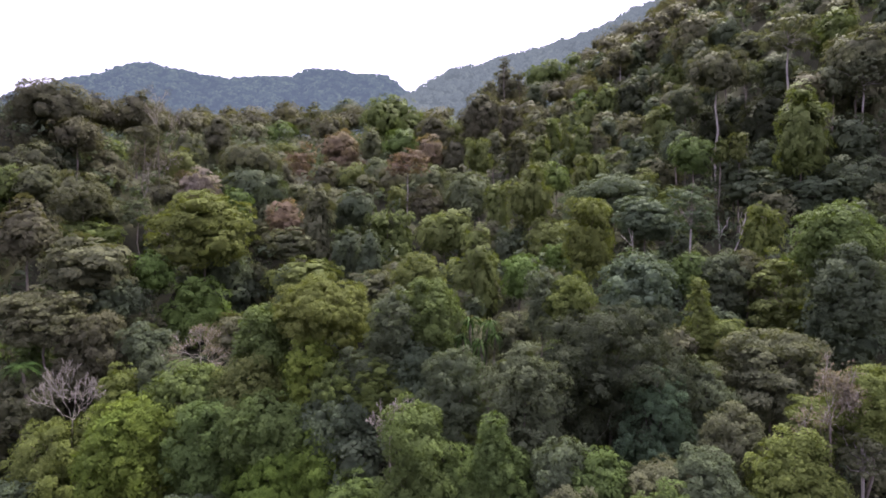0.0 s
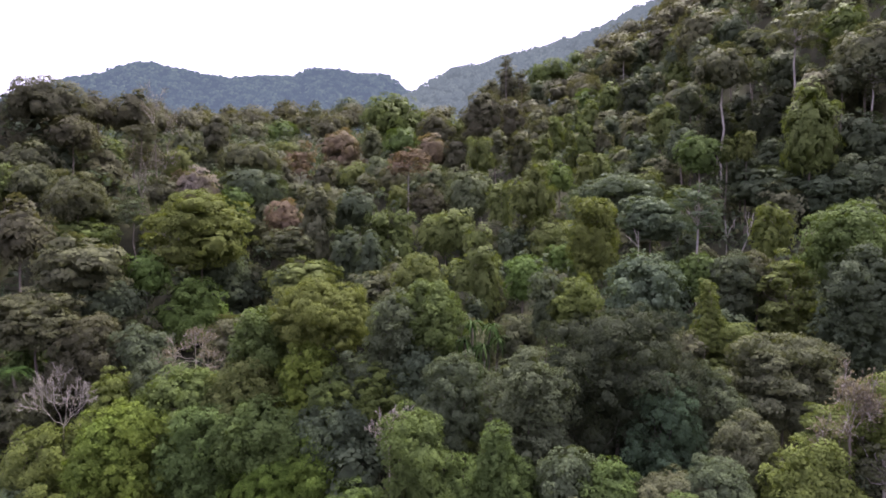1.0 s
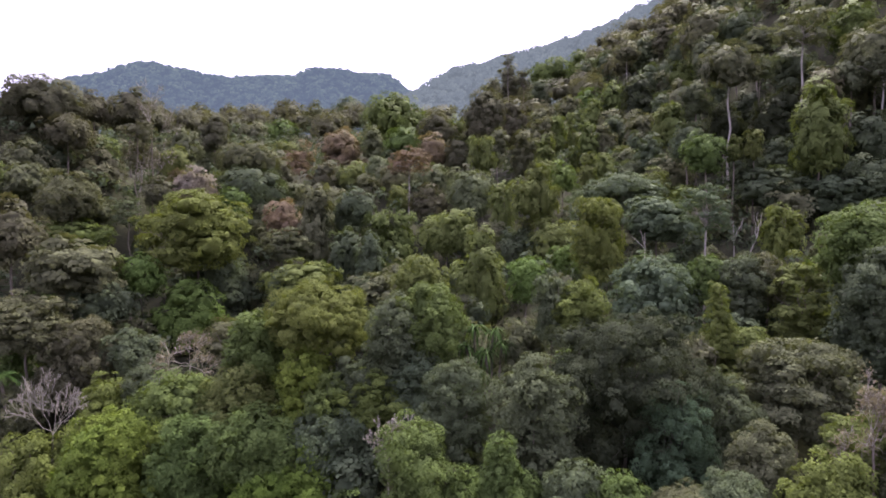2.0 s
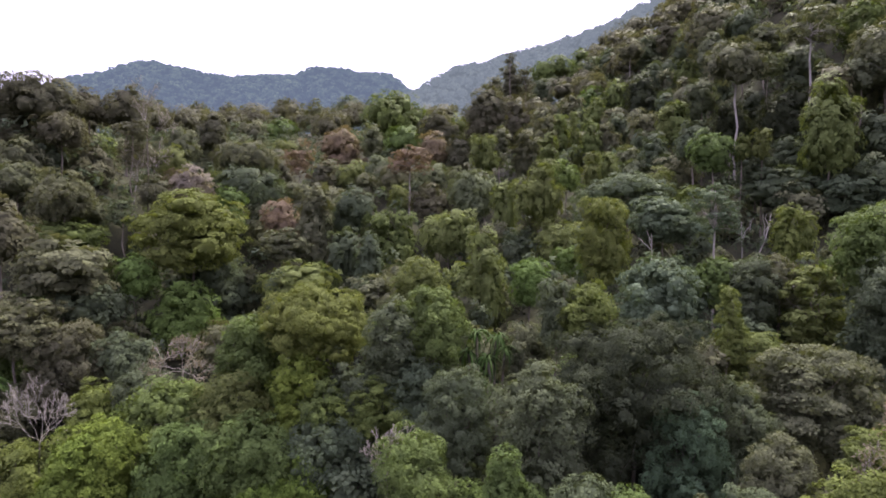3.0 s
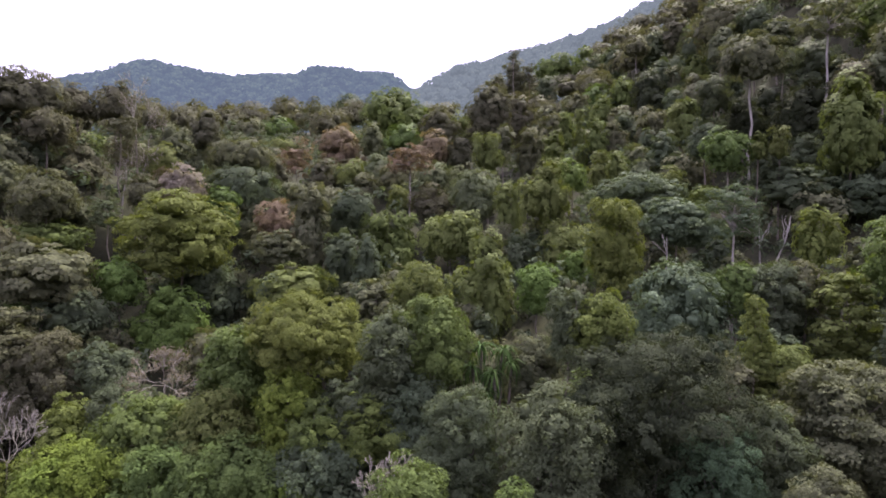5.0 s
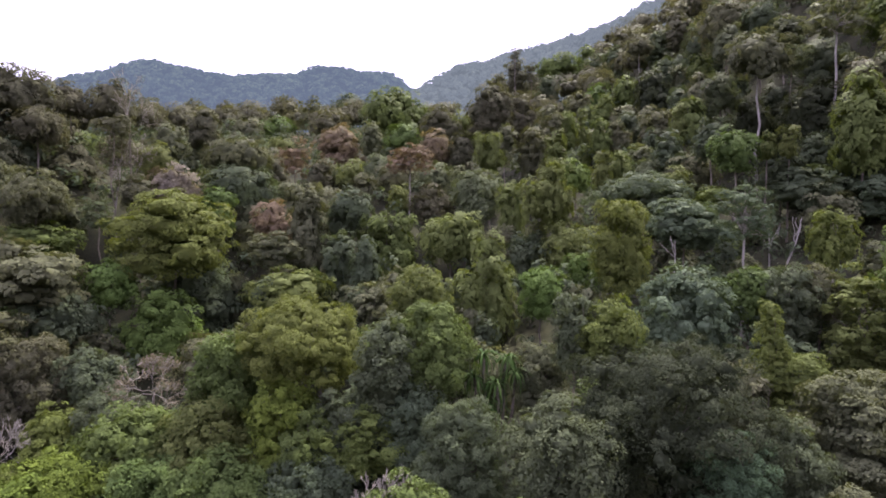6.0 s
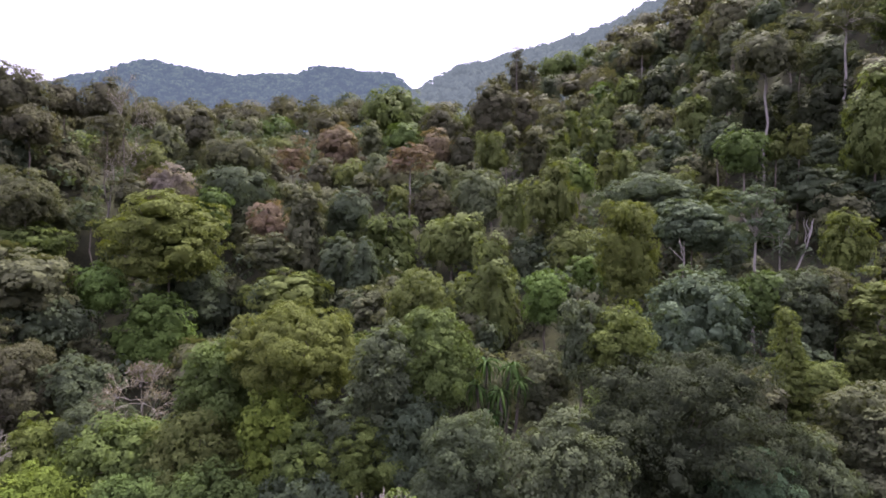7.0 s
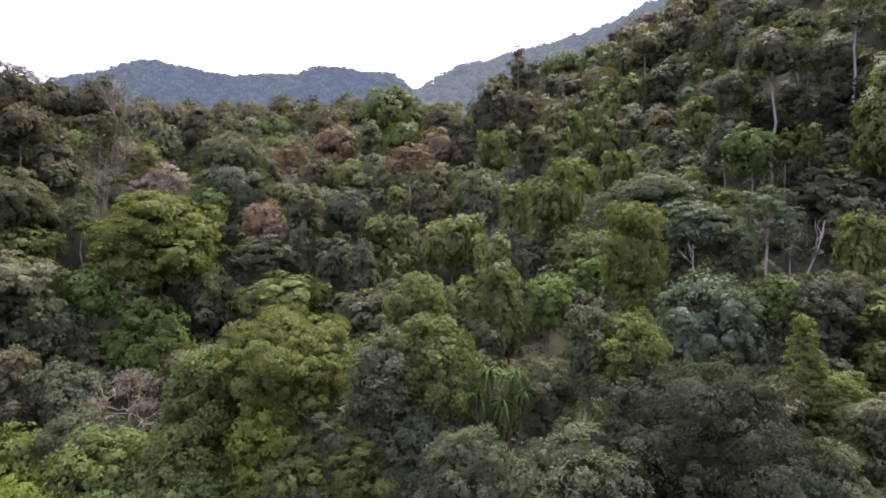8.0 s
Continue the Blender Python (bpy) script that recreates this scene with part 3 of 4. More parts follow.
tree(30.6, 101.7, 49.3, 15.9, 8.0, "layered", "pale")
tree(31.0, 87.0, 44.4, 10.2, 7.6, "layered", "pale")
tree(20.5, 79.2, 43.8, 7.2, 12.3, "draped", "lime")
tree(33.4, 76.4, 46.9, 7.5, 9.2, "airy", "pale", pale=True)
tree(41.5, 73.7, 43.2, 4.7, 7.6, "draped", "lime", pale=True)
tree(53.2, 96.4, 49.7, 11.0, 7.5, "layered", "dark")
tree(65.4, 90.8, 52.4, 10.8, 10.4, "dome", "dark")
tree(41.3, 59.7, 43.3, 8.3, 9.9, "dome", "mid")
tree(16.4, 92.4, 42.4, 7.2, 8.9, "dome", "yolive")
tree(3.7, 153.8, 70.5, 8.4, 11.7, "dome", "yolive")
tree(46.0, 121.8, 56.4, 10.3, 10.5, "dome", "olive")
tree(60.2, 91.0, 47.8, 9.9, 6.1, "layered", "dark")
tree(79.7, 116.5, 84.7, 9.2, 9.8, "dome", "mid")
tree(-3.0, 128.0, 54.7, 7.6, 7.6, "dome", "woods")
tree(-46.3, 73.2, 39.0, 12.0, 8.5, "layered", "olive")
tree(-41.1, 79.8, 36.7, 6.1, 6.3, "dome", "grass")
tree(-35.8, 81.7, 33.6, 9.4, 11.8, "dome", "grass")
tree(-43.7, 74.4, 33.8, 8.2, 6.5, "dome", "dark")
tree(-46.4, 65.5, 32.7, 10.2, 7.5, "layered", "olive")
tree(-40.9, 66.4, 30.8, 8.6, 11.1, "dome", "umber")
tree(-35.5, 91.6, 36.9, 11.9, 13.9, "dome", "dark")
tree(-21.6, 88.0, 34.8, 11.4, 6.5, "layered", "yolive")
tree(-12.3, 59.6, 35.1, 10.8, 8.0, "dome", "lime")
tree(-18.6, 58.3, 32.2, 5.0, 7.6, "dome", "mid")
tree(-4.9, 55.5, 34.3, 4.8, 10.5, "dome", "sage")
tree(-1.5, 56.8, 35.2, 6.1, 8.5, "dome", "mid")
tree(-2.7, 69.9, 37.6, 6.3, 7.7, "dome", "yolive")
tree(4.4, 79.2, 40.1, 8.0, 14.3, "draped", "yolive")
tree(-27.2, 63.3, 29.0, 6.0, 3.4, "twig", "tan")
tree(-37.6, 56.9, 26.2, 6.0, 5.6, "bare", "tan")
tree(-13.0, 55.5, 29.9, 5.8, 9.9, "dome", "bright")
tree(-6.3, 54.6, 26.9, 7.7, 5.5, "layered", "lime")
tree(-38.8, 55.5, 22.0, 10.1, 13.9, "dome", "lime")
tree(-28.1, 52.8, 24.9, 7.7, 12.6, "dome", "bright")
tree(-22.4, 53.0, 24.3, 8.3, 12.5, "dome", "mid")
tree(-30.9, 51.2, 23.4, 5.6, 9.3, "dome", "bright")
tree(-19.6, 56.7, 27.8, 6.9, 8.5, "dome", "yolive")
tree(-16.3, 51.7, 24.7, 7.2, 7.5, "dome", "mid")
tree(-10.4, 50.4, 22.3, 6.3, 9.4, "dome", "bright")
tree(-15.7, 49.7, 20.8, 7.5, 9.3, "dome", "bright")
tree(-4.2, 44.5, 26.2, 3.4, 2.4, "bare", "tan")
tree(-1.8, 42.4, 27.5, 5.9, 12.8, "dome", "mid")
tree(-25.5, 57.1, 26.3, 8.3, 6.1, "dome", "mid")
tree(-45.6, 61.0, 25.1, 8.1, 8.1, "dome", "olive")
tree(-34.3, 60.6, 25.8, 6.6, 9.1, "dome", "lime")
tree(-29.9, 61.5, 26.8, 6.2, 6.4, "dome", "dark")
tree(-9.7, 52.7, 25.0, 7.0, 6.9, "dome", "dark")
tree(7.1, 47.2, 30.9, 8.0, 18.7, "dome", "sage")
tree(0.8, 48.4, 29.9, 5.6, 9.2, "dome", "sage")
tree(15.3, 51.2, 34.4, 13.0, 15.5, "dome", "dusk")
tree(23.7, 69.0, 37.7, 10.0, 11.8, "dome", "pale")
tree(27.0, 59.6, 35.1, 5.7, 10.6, "conical", "lime")
tree(38.7, 64.9, 36.6, 7.1, 13.0, "layered", "yolive")
tree(39.9, 82.2, 36.0, 7.4, 5.7, "dome", "dark")
tree(29.4, 60.3, 30.4, 6.0, 6.0, "layered", "yolive")
tree(30.5, 52.3, 29.8, 10.0, 9.5, "layered", "olive")
tree(17.4, 46.5, 29.2, 5.6, 13.0, "dome", "blue")
tree(23.0, 49.1, 28.5, 4.7, 9.0, "dome", "sage")
tree(40.2, 56.9, 33.8, 6.8, 9.2, "dome", "dark")
tree(29.1, 38.1, 30.9, 4.6, 6.6, "dome", "lime")
tree(25.9, 37.5, 30.6, 3.0, 3.4, "twig", "tan")
tree(26.5, 39.8, 27.6, 4.4, 3.8, "layered", "yolive")
tree(23.5, 37.3, 26.5, 5.6, 7.3, "dome", "lime")
tree(22.0, 41.9, 27.0, 4.2, 7.2, "dome", "olive")
tree(11.2, 39.9, 24.3, 4.6, 6.1, "dome", "mid")
tree(8.4, 40.6, 25.1, 3.5, 5.4, "dome", "sage")
tree(4.9, 41.9, 23.8, 4.6, 6.8, "dome", "mid")
tree(3.6, 41.3, 26.3, 2.5, 6.0, "dome", "mid")
tree(27.5, 36.6, 27.0, 3.7, 4.4, "airy", "olive", pale=True)
tree(17.8, 37.9, 25.1, 4.6, 5.8, "dome", "sage")
tree(15.2, 39.1, 23.9, 5.2, 4.6, "dome", "olive")
tree(39.8, 55.0, 38.7, 6.6, 9.4, "dome", "dark")
tree(10.1, 57.9, 35.3, 3.7, 7.6, "draped", "sage")
tree(12.4, 56.2, 35.4, 4.2, 6.3, "dome", "lime")
tree(19.0, 178.2, 94.2, 4.2, 7.3, "airy", "umber")
tree(14.4, 35.9, 23.9, 4.7, 7.3, "dome", "mid")
tree(-6.6, 45.3, 20.6, 6.4, 10.6, "dome", "mid")
tree(-22.3, 47.5, 17.7, 7.2, 8.0, "dome", "dark")
tree(-32.2, 49.3, 16.3, 7.0, 7.6, "dome", "dark")
tree(-39.4, 51.0, 17.6, 5.7, 9.0, "dome", "dark")
tree(8.7, 37.8, 22.6, 4.6, 7.2, "dome", "olive")
tree(-0.6, 40.8, 20.9, 4.5, 7.1, "dome", "mid")
tree(44.4, 88.0, 42.6, 3.6, 8.2, "stem", "tan", lean=2.6)
tree(44.0, 90.0, 41.5, 1.4, 7.0, "stem", "tan", lean=-0.3)
tree(25.3, 76.0, 39.8, 1.4, 5.0, "stem", "tan", lean=0.1)
tree(31.7, 116.7, 54.8, 4.2, 6.0, "draped", "yolive")
tree(38.0, 108.4, 51.4, 6.2, 6.9, "dome", "yolive")
tree(39.0, 96.7, 46.8, 5.0, 4.3, "layered", "lime")
tree(51.4, 100.5, 53.3, 6.4, 7.1, "dome", "dark")
tree(62.1, 100.1, 52.0, 8.3, 7.6, "dome", "dark")
tree(68.2, 95.2, 59.4, 7.9, 10.7, "dome", "dark")
tree(70.1, 102.8, 70.2, 5.5, 7.5, "dome", "ash")
tree(2.5, 137.9, 62.0, 6.6, 10.0, "dome", "umber")
tree(1.6, 117.0, 52.5, 4.6, 7.7, "dome", "woods")
tree(-3.0, 138.3, 62.3, 7.7, 9.0, "dome", "rust")
tree(-19.1, 153.2, 67.4, 6.7, 10.7, "dome", "woods")
tree(-11.3, 154.0, 67.1, 9.5, 9.1, "dome", "mid")
tree(-37.3, 132.5, 56.5, 5.8, 9.6, "dome", "umber")
tree(-27.5, 132.8, 55.3, 6.8, 9.6, "dome", "umber")
tree(-38.9, 107.0, 48.3, 5.3, 8.0, "dome", "mid")
tree(-49.6, 102.2, 48.9, 5.7, 5.0, "dome", "umber")
tree(-64.5, 90.5, 50.6, 6.6, 6.8, "dome", "olive")
tree(-67.8, 102.3, 55.5, 5.5, 7.0, "dome", "dark")
tree(-11.7, 91.4, 39.2, 4.9, 9.4, "draped", "dark")
tree(0.1, 97.7, 42.3, 9.3, 7.0, "draped", "yolive")
tree(11.3, 96.5, 41.3, 4.4, 9.1, "dome", "dark")
tree(17.6, 86.5, 38.1, 4.8, 6.3, "dome", "grass")
tree(10.4, 76.5, 36.8, 4.9, 6.5, "dome", "grass")
tree(37.9, 71.1, 33.5, 4.1, 8.6, "dome", "dark")
tree(-35.6, 67.2, 29.1, 5.0, 5.8, "dome", "dark")
tree(63.3, 97.3, 53.1, 5.8, 6.5, "dome", "dark")
tree(33.3, 67.6, 37.6, 5.4, 8.3, "dome", "dark")
tree(30.3, 69.2, 37.2, 3.9, 5.9, "dome", "mid")
tree(36.8, 68.2, 37.7, 4.1, 6.5, "dome", "olive")
tree(-8.2, 55.5, 28.5, 5.6, 8.0, "dome", "dark")
tree(-2.7, 54.0, 29.4, 5.0, 8.0, "dome", "dark")
tree(-10.7, 54.0, 27.5, 5.0, 7.0, "dome", "mid")
tree(1.4, 42.5, 23.4, 4.2, 6.5, "dome", "mid")
tree(7.8, 60.5, 31.3, 4.6, 7.5, "dome", "olive")
# upper slope, towards the shoulder of the hill
tree(18.0, 215.0, 96.2, 8.4, 11.9, "dome", "olive")
tree(20.9, 190.0, 94.3, 7.7, 14.7, "dome", "umber")
tree(24.8, 185.0, 91.4, 5.5, 11.9, "airy", "umber")
tree(44.4, 250.0, 114.1, 17.3, 15.1, "dome", "mid")
tree(59.4, 262.0, 121.2, 12.1, 20.5, "dome", "mid")
tree(38.9, 235.0, 101.2, 10.0, 13.1, "dome", "sage")
tree(66.4, 240.0, 114.8, 9.8, 14.4, "dome", "sage")
tree(62.4, 250.0, 113.4, 9.8, 15.1, "dome", "dark")
tree(62.1, 200.0, 103.2, 8.8, 6.3, "dome", "olive", pale=True)
tree(61.2, 175.0, 89.8, 8.8, 13.4, "dome", "dark")
tree(54.9, 166.0, 84.5, 9.5, 16.7, "dome", "dusk")
tree(76.0, 192.0, 97.7, 9.7, 9.6, "layered", "olive")
tree(64.6, 160.0, 86.1, 6.6, 9.0, "dome", "yolive")
tree(52.3, 182.0, 85.3, 7.6, 10.0, "draped", "yolive")
tree(57.0, 180.0, 84.6, 6.6, 8.9, "draped", "olive")
tree(47.0, 195.0, 86.9, 8.9, 12.2, "dome", "mid")
tree(39.6, 186.0, 82.1, 7.2, 10.7, "draped", "olive")
tree(44.1, 176.0, 78.6, 6.8, 8.8, "draped", "yolive")
tree(9.3, 142.0, 73.6, 9.5, 15.3, "dome", "umber")
tree(18.2, 154.0, 75.2, 8.3, 16.6, "dome", "umber")
tree(11.8, 134.0, 63.8, 5.0, 9.7, "dome", "olive")
tree(25.8, 165.0, 75.5, 6.9, 13.5, "dome", "olive")
tree(29.5, 158.0, 69.8, 5.5, 11.7, "draped", "yolive")
tree(33.1, 152.0, 69.5, 2.9, 19.4, "draped", "yolive")
tree(35.8, 147.0, 66.4, 5.1, 10.8, "draped", "yolive")
tree(40.4, 147.0, 66.0, 5.6, 10.1, "draped", "olive")
tree(47.4, 160.0, 72.4, 8.3, 11.9, "dome", "dark")
tree(42.3, 140.0, 61.5, 9.4, 14.3, "dome", "mid")
tree(32.6, 120.0, 55.0, 3.5, 6.1, "draped", "yolive")
tree(31.3, 127.0, 56.3, 4.1, 9.2, "draped", "yolive")
tree(50.2, 136.0, 68.3, 3.9, 9.9, "draped", "yolive")
tree(52.2, 134.0, 68.3, 3.9, 10.7, "draped", "yolive")
tree(55.7, 150.0, 75.9, 6.5, 8.8, "dome", "dark")
tree(48.9, 148.0, 67.8, 6.4, 10.5, "draped", "olive")
tree(44.6, 128.0, 60.8, 6.3, 9.3, "dome", "dark")
tree(24.9, 150.0, 68.2, 5.4, 15.5, "draped", "olive")
tree(18.7, 138.0, 62.5, 6.6, 11.7, "draped", "olive")
tree(22.5, 132.0, 61.1, 4.5, 10.5, "draped", "yolive")
tree(45.6, 122.0, 56.6, 7.2, 8.8, "dome", "dark")
tree(75.3, 200.0, 111.9, 10.5, 17.4, "dome", "umber")
tree(69.9, 205.0, 109.1, 9.0, 15.4, "dome", "sage")
tree(66.6, 150.0, 96.0, 14.4, 11.6, "dome", "olive")
tree(69.2, 140.0, 93.2, 8.3, 11.9, "dome", "dark")
tree(61.7, 140.0, 87.1, 7.4, 10.1, "dome", "ash")
tree(65.8, 165.0, 95.7, 7.4, 12.2, "dome", "dark")
tree(52.7, 110.0, 74.6, 9.5, 8.8, "dome", "olive", pale=True)
tree(60.0, 113.0, 73.1, 7.9, 5.5, "airy", "sage")
tree(50.0, 118.0, 70.5, 6.9, 9.3, "dome", "sage")
tree(55.9, 140.0, 75.9, 6.7, 8.8, "dome", "olive")
tree(69.7, 132.0, 84.7, 7.4, 7.0, "layered", "ash")
tree(70.4, 117.0, 84.7, 12.9, 11.5, "airy", "ash", pale=True)
tree(65.2, 103.0, 67.9, 5.9, 6.1, "dome", "umber")
tree(58.5, 93.0, 63.1, 7.6, 16.1, "draped", "yolive")
tree(77.4, 132.0, 81.7, 10.0, 12.7, "dome", "dark")
# dusk-leaved trees on this stretch carry the slope's shade in their leaf colour
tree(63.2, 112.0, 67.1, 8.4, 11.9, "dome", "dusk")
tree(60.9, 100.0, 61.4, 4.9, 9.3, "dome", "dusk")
tree(42.9, 98.0, 56.4, 6.8, 8.0, "dome", "mid")
tree(47.7, 98.0, 55.4, 2.6, 4.6, "draped", "yolive")
tree(50.4, 97.0, 55.8, 2.9, 5.0, "draped", "yolive")
tree(45.8, 112.0, 61.2, 6.6, 9.3, "dome", "dark")
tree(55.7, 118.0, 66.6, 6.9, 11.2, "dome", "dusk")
tree(58.0, 102.0, 56.4, 7.1, 8.4, "dome", "dark")
tree(60.0, 96.0, 53.0, 6.3, 8.9, "dome", "dark")
tree(1.4, 138.0, 58.7, 1.5, 7.0, "stem", "tan", lean=-0.3)
tree(1.0, 140.0, 58.2, 1.5, 6.5, "stem", "tan", lean=0.2)
# dusk leaves again, to darken bare ground where the hollow lies in shadow
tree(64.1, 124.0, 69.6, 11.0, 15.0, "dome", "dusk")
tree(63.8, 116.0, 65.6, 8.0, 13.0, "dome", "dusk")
# a gap in the canopy where the bare stems show
TREE_SPOTS.extend([(37.0, 80.0, 6.0), (44.0, 88.0, 7.0)])

# ---- screw pine and palm ----
def strap_leaf(rng, size, wide, arch):
    """A long keeled strap that rises and then hangs over."""
    n = 7
    t = np.linspace(0, 1, n)
    x = size * (0.75 * t - 0.12 * t ** 2)
    z = size * (0.55 * t - arch * t ** 2)
    w = wide * np.array([0.7, 1, 1, 0.95, 0.8, 0.5, 0.05]) / 2
    v = np.concatenate([np.stack([x, -w, z + 0.35 * w], 1), np.stack([x, 0 * w, z], 1), np.stack([x, w, z + 0.35 * w], 1)])
    i = np.arange(n - 1)
    f = np.concatenate([np.stack([i, i + 1, i + n + 1, i + n], 1), np.stack([i + n, i + n + 1, i + 2 * n + 1, i + 2 * n], 1)])
    me = mesh_object("leaf", v, [f], SCREW_LEAF, smooth=True)
    data = me.data
    bpy.data.objects.remove(me)
    return data


SCREW_LEAF = leaf_material("screw_pine_leaves", (0.015, 0.030, 0.008), (0.044, 0.078, 0.020), 0.55, 0.2)


def screw_pine(x, y, heads):
    """Stilted stems, each with a head of arching straps; heads: offset across, offset ahead, height, size."""
    rng = np.random.default_rng(77)
    root = float(ground_level(x, y)) - 0.3
    thing = new("screw_pine")
    thing.location = (x, y, root)
    tagged(thing, "screw pine with heads of long arching green straps", "screw pine")
    TREE_SPOTS.append((x, y, 3.6))
    kinds = [strap_leaf(rng, 1.0, 0.07, a) for a in (0.75, 0.95, 1.15, 1.35)]
    for dx, dy, top, size in heads:
        end = np.array([dx, dy, top - root])
        v, f = tubes([(bent(rng, (dx * 0.3, dy * 0.3, 0), end, 6, 0.02), np.linspace(0.16, 0.1, 6))], 8)
        stem = mesh_object("stem", v, [f], BARK, thing, smooth=True)
        for k in range(34):
            lift = 62 - 75 * (k / 34) + rng.normal(0, 6)
            leaf = new("leaf", kinds[int(rng.integers(0, 4))])
            leaf.parent = stem
            leaf.matrix_basis = Matrix.Translation(end) @ pose(0, 0, 0, 0, 0, k * 137.5 + rng.normal(0, 8)) @ pose(0, 0, 0, rng.normal(0, 9), -lift + 30, 0) @ Matrix.Scale(size * rng.uniform(0.8, 1.15), 4)
    return thing


def palm(x, y, top, reach):
    """A feather palm: ring of arching fronds on a slim stem."""
    rng = np.random.default_rng(3)
    root = float(ground_level(x, y)) - 0.3
    thing = new("feather_palm")
    thing.location = (x, y, root)
    tagged(thing, "feather palm with arching green fronds among the trees", "palm")
    end = np.array([0, 0, top - root - reach * 0.3])
    v, f = tubes([(bent(rng, (0, 0, 0), end, 6, 0.01), np.linspace(0.2, 0.13, 6))], 8)
    mesh_object("trunk", v, [f], BARK, thing, smooth=True)
    for k in range(13):
        turn, lift = k * SPIRAL, rng.uniform(0.35, 0.9)
        t = np.linspace(0, 1, 9)
        out, z = reach * (t - 0.1 * t ** 2), reach * (lift * t - (0.85 + lift * 0.5) * t ** 2)
        rib = np.stack([np.cos(turn) * out, np.sin(turn) * out, z], 1) + end
        tv, tf = tubes([(rib, np.linspace(0.04, 0.01, 9))], 4)
        n = 46
        s = np.linspace(0.12, 0.99, n)
        p = np.stack([np.interp(s, t, rib[:, i]) for i in range(3)], 1)
        side = np.array([-np.sin(turn), np.cos(turn), 0]) * np.where(np.arange(n) % 2, 1, -1)[:, None]
        size = reach * 0.3 * np.sin(np.pi * np.clip(s * 0.9 + 0.08, 0, 1))[:, None]
        tip = p + side * size + np.array([np.cos(turn), np.sin(turn), 0]) * size * 0.4 - np.array([0, 0, 0.35]) * size
        w = np.array([np.cos(turn), np.sin(turn), 0.0]) * 0.045
        lv = np.stack([p - w, (p + tip) / 2 + w, tip, (p + tip) / 2 - w], 1).reshape(-1, 3)
        mesh_object("frond", np.concatenate([tv, lv]), [tf, np.arange(4 * n).reshape(-1, 4) + len(tv)], SCREW_LEAF, thing)
    return thing


screw_pine(4.4, 59.0, [(-1.6, 0.0, 30.3, 2.6), (0.45, 0.5, 30.0, 2.5), (-2.4, -0.5, 28.6, 2.4), (-0.6, -0.7, 28.2, 2.6), (1.1, 0.2, 28.8, 2.3), (-1.4, -1.2, 26.6, 2.4)])
palm(-44.6, 59.5, 26.2, 2.3)

# ---- forest between and beyond ----
rng_fill = np.random.default_rng(11)
patterns = [("dome", "dark"), ("dome", "olive"), ("dome", "mid"), ("dome", "olive"), ("layered", "olive"), ("draped", "dark"), ("dome", "olive"), ("conical", "mid"), ("dome", "dark"), ("draped", "olive")]


def fill_tree(form, tone, wide, deep, high, tufts, leaf, seed):
    """A tree of the mass of the forest, with its foot at the origin."""
    rng = np.random.default_rng(seed)
    name, words = FORMS[form]
    thing = new(name)
    tagged(thing, TONES[tone] + " " + words, "tree", "forest trees")
    v, leaves, pts = foliage(rng, form, wide, deep, tufts, leaf, 0.7 if leaf < 0.3 else 0.5)
    middle = np.array([0, 0, high - deep / 2])
    mesh_object("crown", v + middle, [leaves], LEAF[tone], thing, smooth=True)
    limbs = [(bent(rng, (0, 0, 0), (0, 0, high - deep * 0.5), 6, 0.012), np.linspace(0.32, 0.16, 6))]
    for i in rng.permutation(len(pts))[:8]:
        limbs.append((bent(rng, (0, 0, high - deep * 0.6), pts[i] + middle, 4, 0.06, 0.15), np.linspace(0.13, 0.04, 4)))
    v, f = tubes(limbs, 5)
    mesh_object("trunk", v, [f], BARK, thing, smooth=True)
    return thing


def fill(patterns, count, x_range, y_range, below, room, tufts, leaf, wide_range):
    """Stands trees on the slope wherever the single trees leave room; shares the patterns' meshes."""
    kinds, placed = [], 0
    for k, (form, tone) in enumerate(patterns):
        wide = wide_range[0] + (wide_range[1] - wide_range[0]) * ((k * 7) % len(patterns)) / len(patterns)
        kinds.append((form, tone, wide * (0.62 if form == "draped" else 1.0)))
    first = {}
    for _ in range(count * 12):
        if placed >= count:
            break
        y = rng_fill.uniform(*y_range)
        x = rng_fill.uniform(*x_range)
        k = int(rng_fill.integers(0, len(kinds)))
        form, tone, wide = kinds[k]
        if any((x - a) ** 2 + (y - b) ** 2 < (room * (r + wide / 2)) ** 2 for a, b, r in TREE_SPOTS):
            continue
        top = float(canopy_level(x, y)) - below + rng_fill.normal(0, 0.8)
        size = rng_fill.uniform(0.85, 1.15)
        if k not in first:
            first[k] = fill_tree(form, tone, wide, 7.5 if form != "draped" else 10.0, 16.0, tufts, leaf, 500 + k + int(y_range[0]))
            first[k].matrix_basis = pose(x, y, top - 16.0)
        else:
            ob = copy_thing(first[k], pose(x, y, top - 16.0 * size, 0, 0, rng_fill.uniform(0, 360)))
            ob.scale = (size, size, size)
        TREE_SPOTS.append((x, y, wide / 2))
        placed += 1


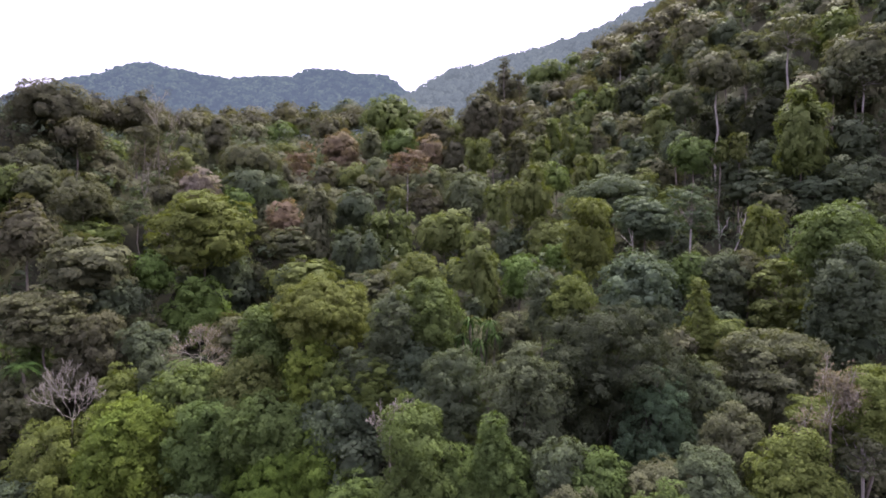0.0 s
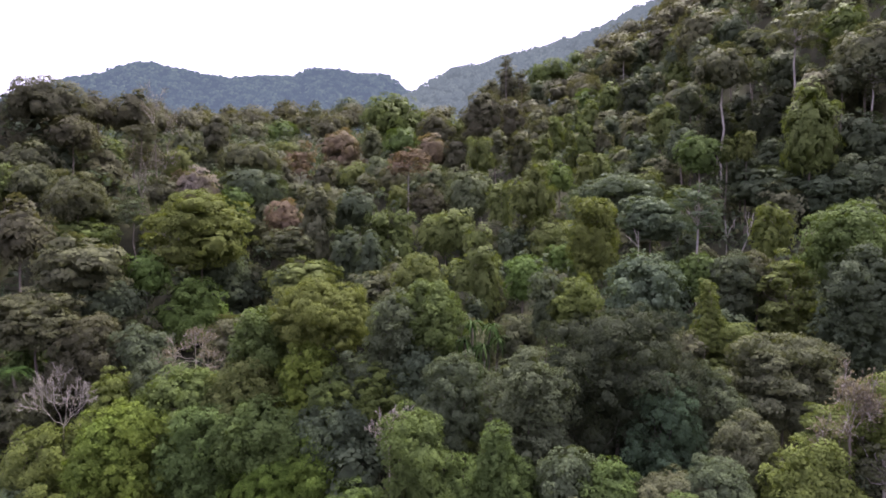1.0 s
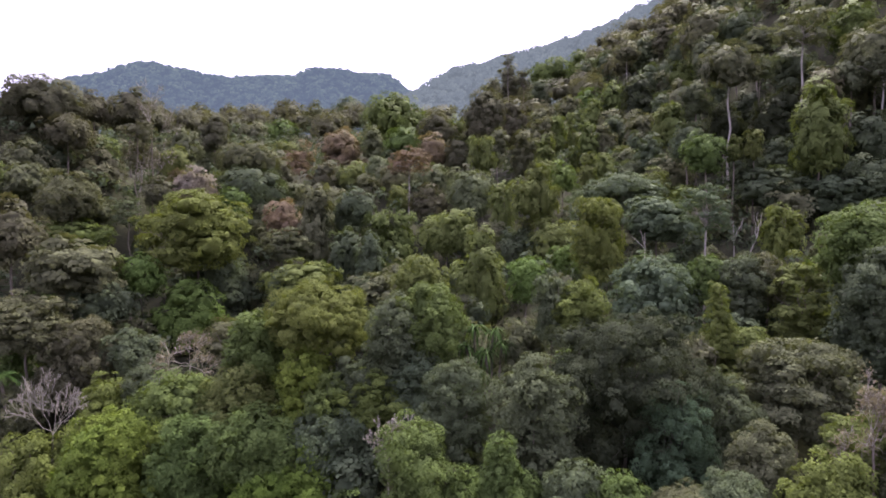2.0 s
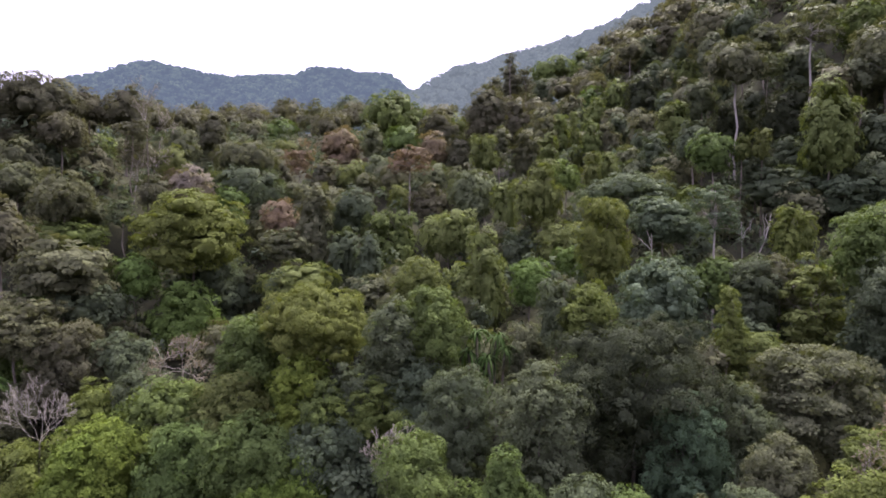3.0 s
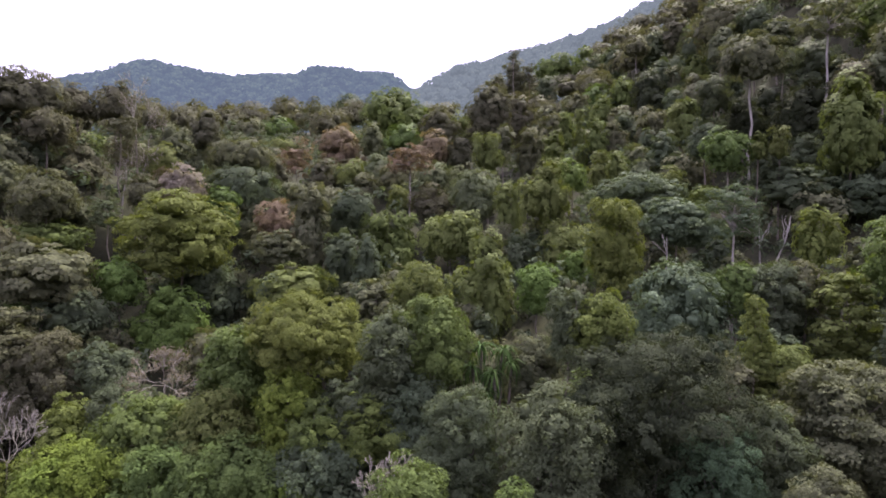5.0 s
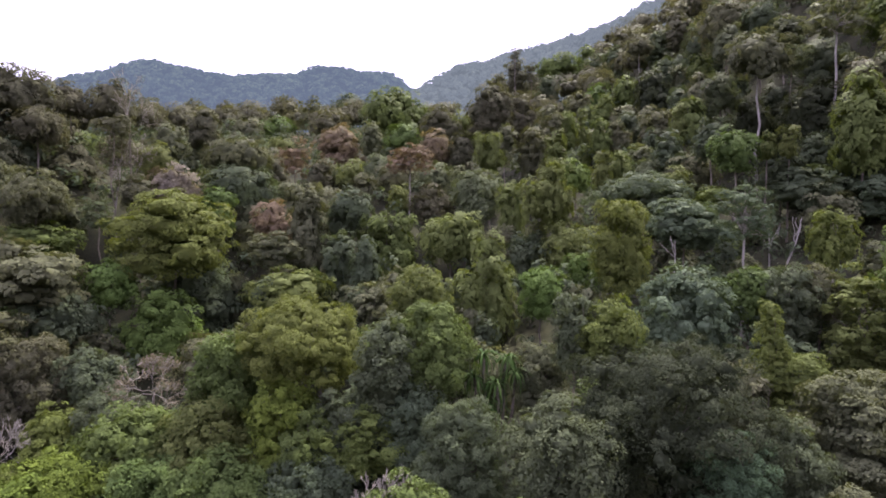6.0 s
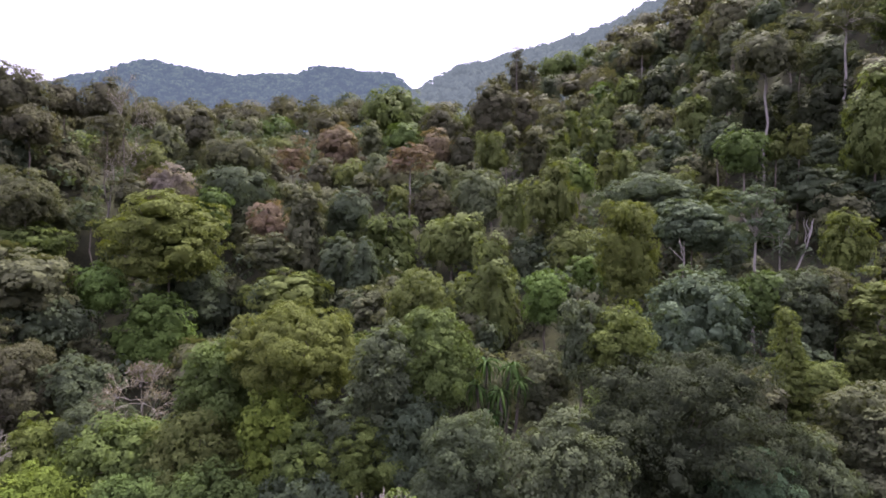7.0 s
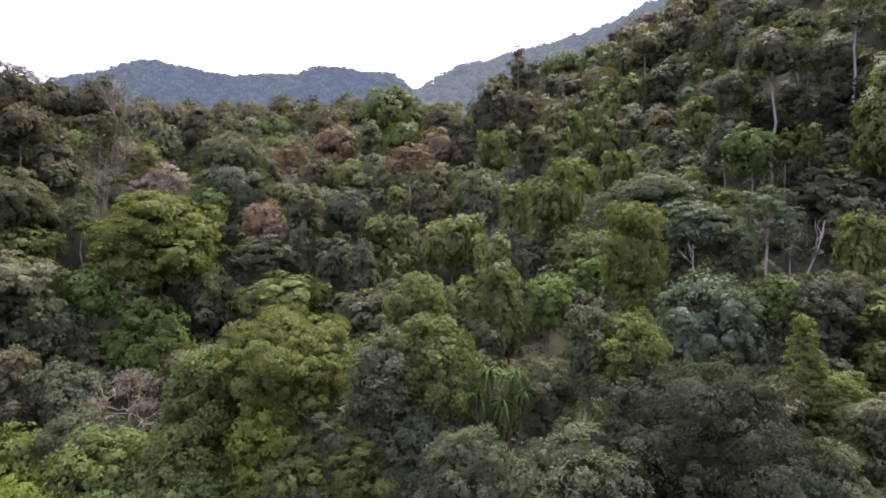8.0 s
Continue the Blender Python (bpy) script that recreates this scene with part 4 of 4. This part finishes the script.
fill(patterns[:4], 30, (-45, 40), (27, 45), 5.0, 0.45, 130, 0.24, (4.5, 6.5))
fill(patterns, 140, (-75, 75), (45, 100), 6.2, 0.42, 80, 0.34, (4.2, 7.0))
UPPER = [(f, {"mid": "sage"}.get(t, t)) for f, t in patterns[:-2]] + [("dome", "umber"), ("draped", "yolive"), ("layered", "olive"), ("draped", "olive"), ("draped", "dark")]
fill(UPPER, 95, (-115, 125), (100, 190), 6.5, 0.52, 60, 0.4, (6, 9.5))


fill(UPPER, 60, (40, 130), (85, 190), 5.5, 0.42, 60, 0.4, (5.5, 8))


def far_woods(count):
    """The woods on the upper slope, too many and too far to tell apart."""
    rng = np.random.default_rng(23)
    vs, leaf_faces, base, spots = [], [], 0, []
    for _ in range(count * 8):
        if len(spots) >= count:
            break
        x, y, wide = rng.uniform(-190, 190), rng.uniform(185, 335), rng.uniform(7, 12)
        if any((x - a) ** 2 + (y - b) ** 2 < (0.6 * (r + wide / 2)) ** 2 for a, b, r in TREE_SPOTS + spots):
            continue
        spots.append((x, y, wide / 2))
        v, leaves, pts = foliage(rng, "dome", wide, 8.0, 24, 0.8, 0.36, 1.25)
        top = float(canopy_level(x, y)) + rng.normal(0, 1.2)
        vs.append(v + np.array([x, y, top - 4.0]))
        leaf_faces.append(leaves + base)
        base += len(v)
    ob = mesh_object("far_woods", np.concatenate(vs), [np.concatenate(leaf_faces)], LEAF["umber"], smooth=True)
    return tagged(ob, "mixed green and brown woods on the upper slope", "woods", kind="stuff")


far_woods(200)


def undergrowth(count):
    """Shrubs and saplings that hide the floor between the trunks."""
    rng = np.random.default_rng(5)
    y = 18 + 240 * rng.random(count) ** 1.3
    x = rng.uniform(-1, 1, count) * (60 + 0.55 * y)
    r = rng.uniform(0.6, 1.5, count) * (0.8 + y / 200) * np.clip(y / 80, 0.7, 1)
    c = np.stack([x, y, ground_level(x, y) + r * rng.uniform(0.2, 3.0, count)], 1)
    which = np.repeat(np.arange(count), 26)
    d = unit(unit(rng.normal(0, 1, (len(which), 3))) + np.array([0, 0, 0.6]))
    v, f = leaf_blades(rng, c[which] + d * (r[which] * rng.uniform(0.6, 1.1, len(which)))[:, None], d, r[which] * 0.46, 0.3)
    ob = mesh_object("undergrowth", v, [f], LEAF["dark"])
    return tagged(ob, "dark green shrubs and saplings under the trees", "undergrowth", kind="stuff")


undergrowth(7000)
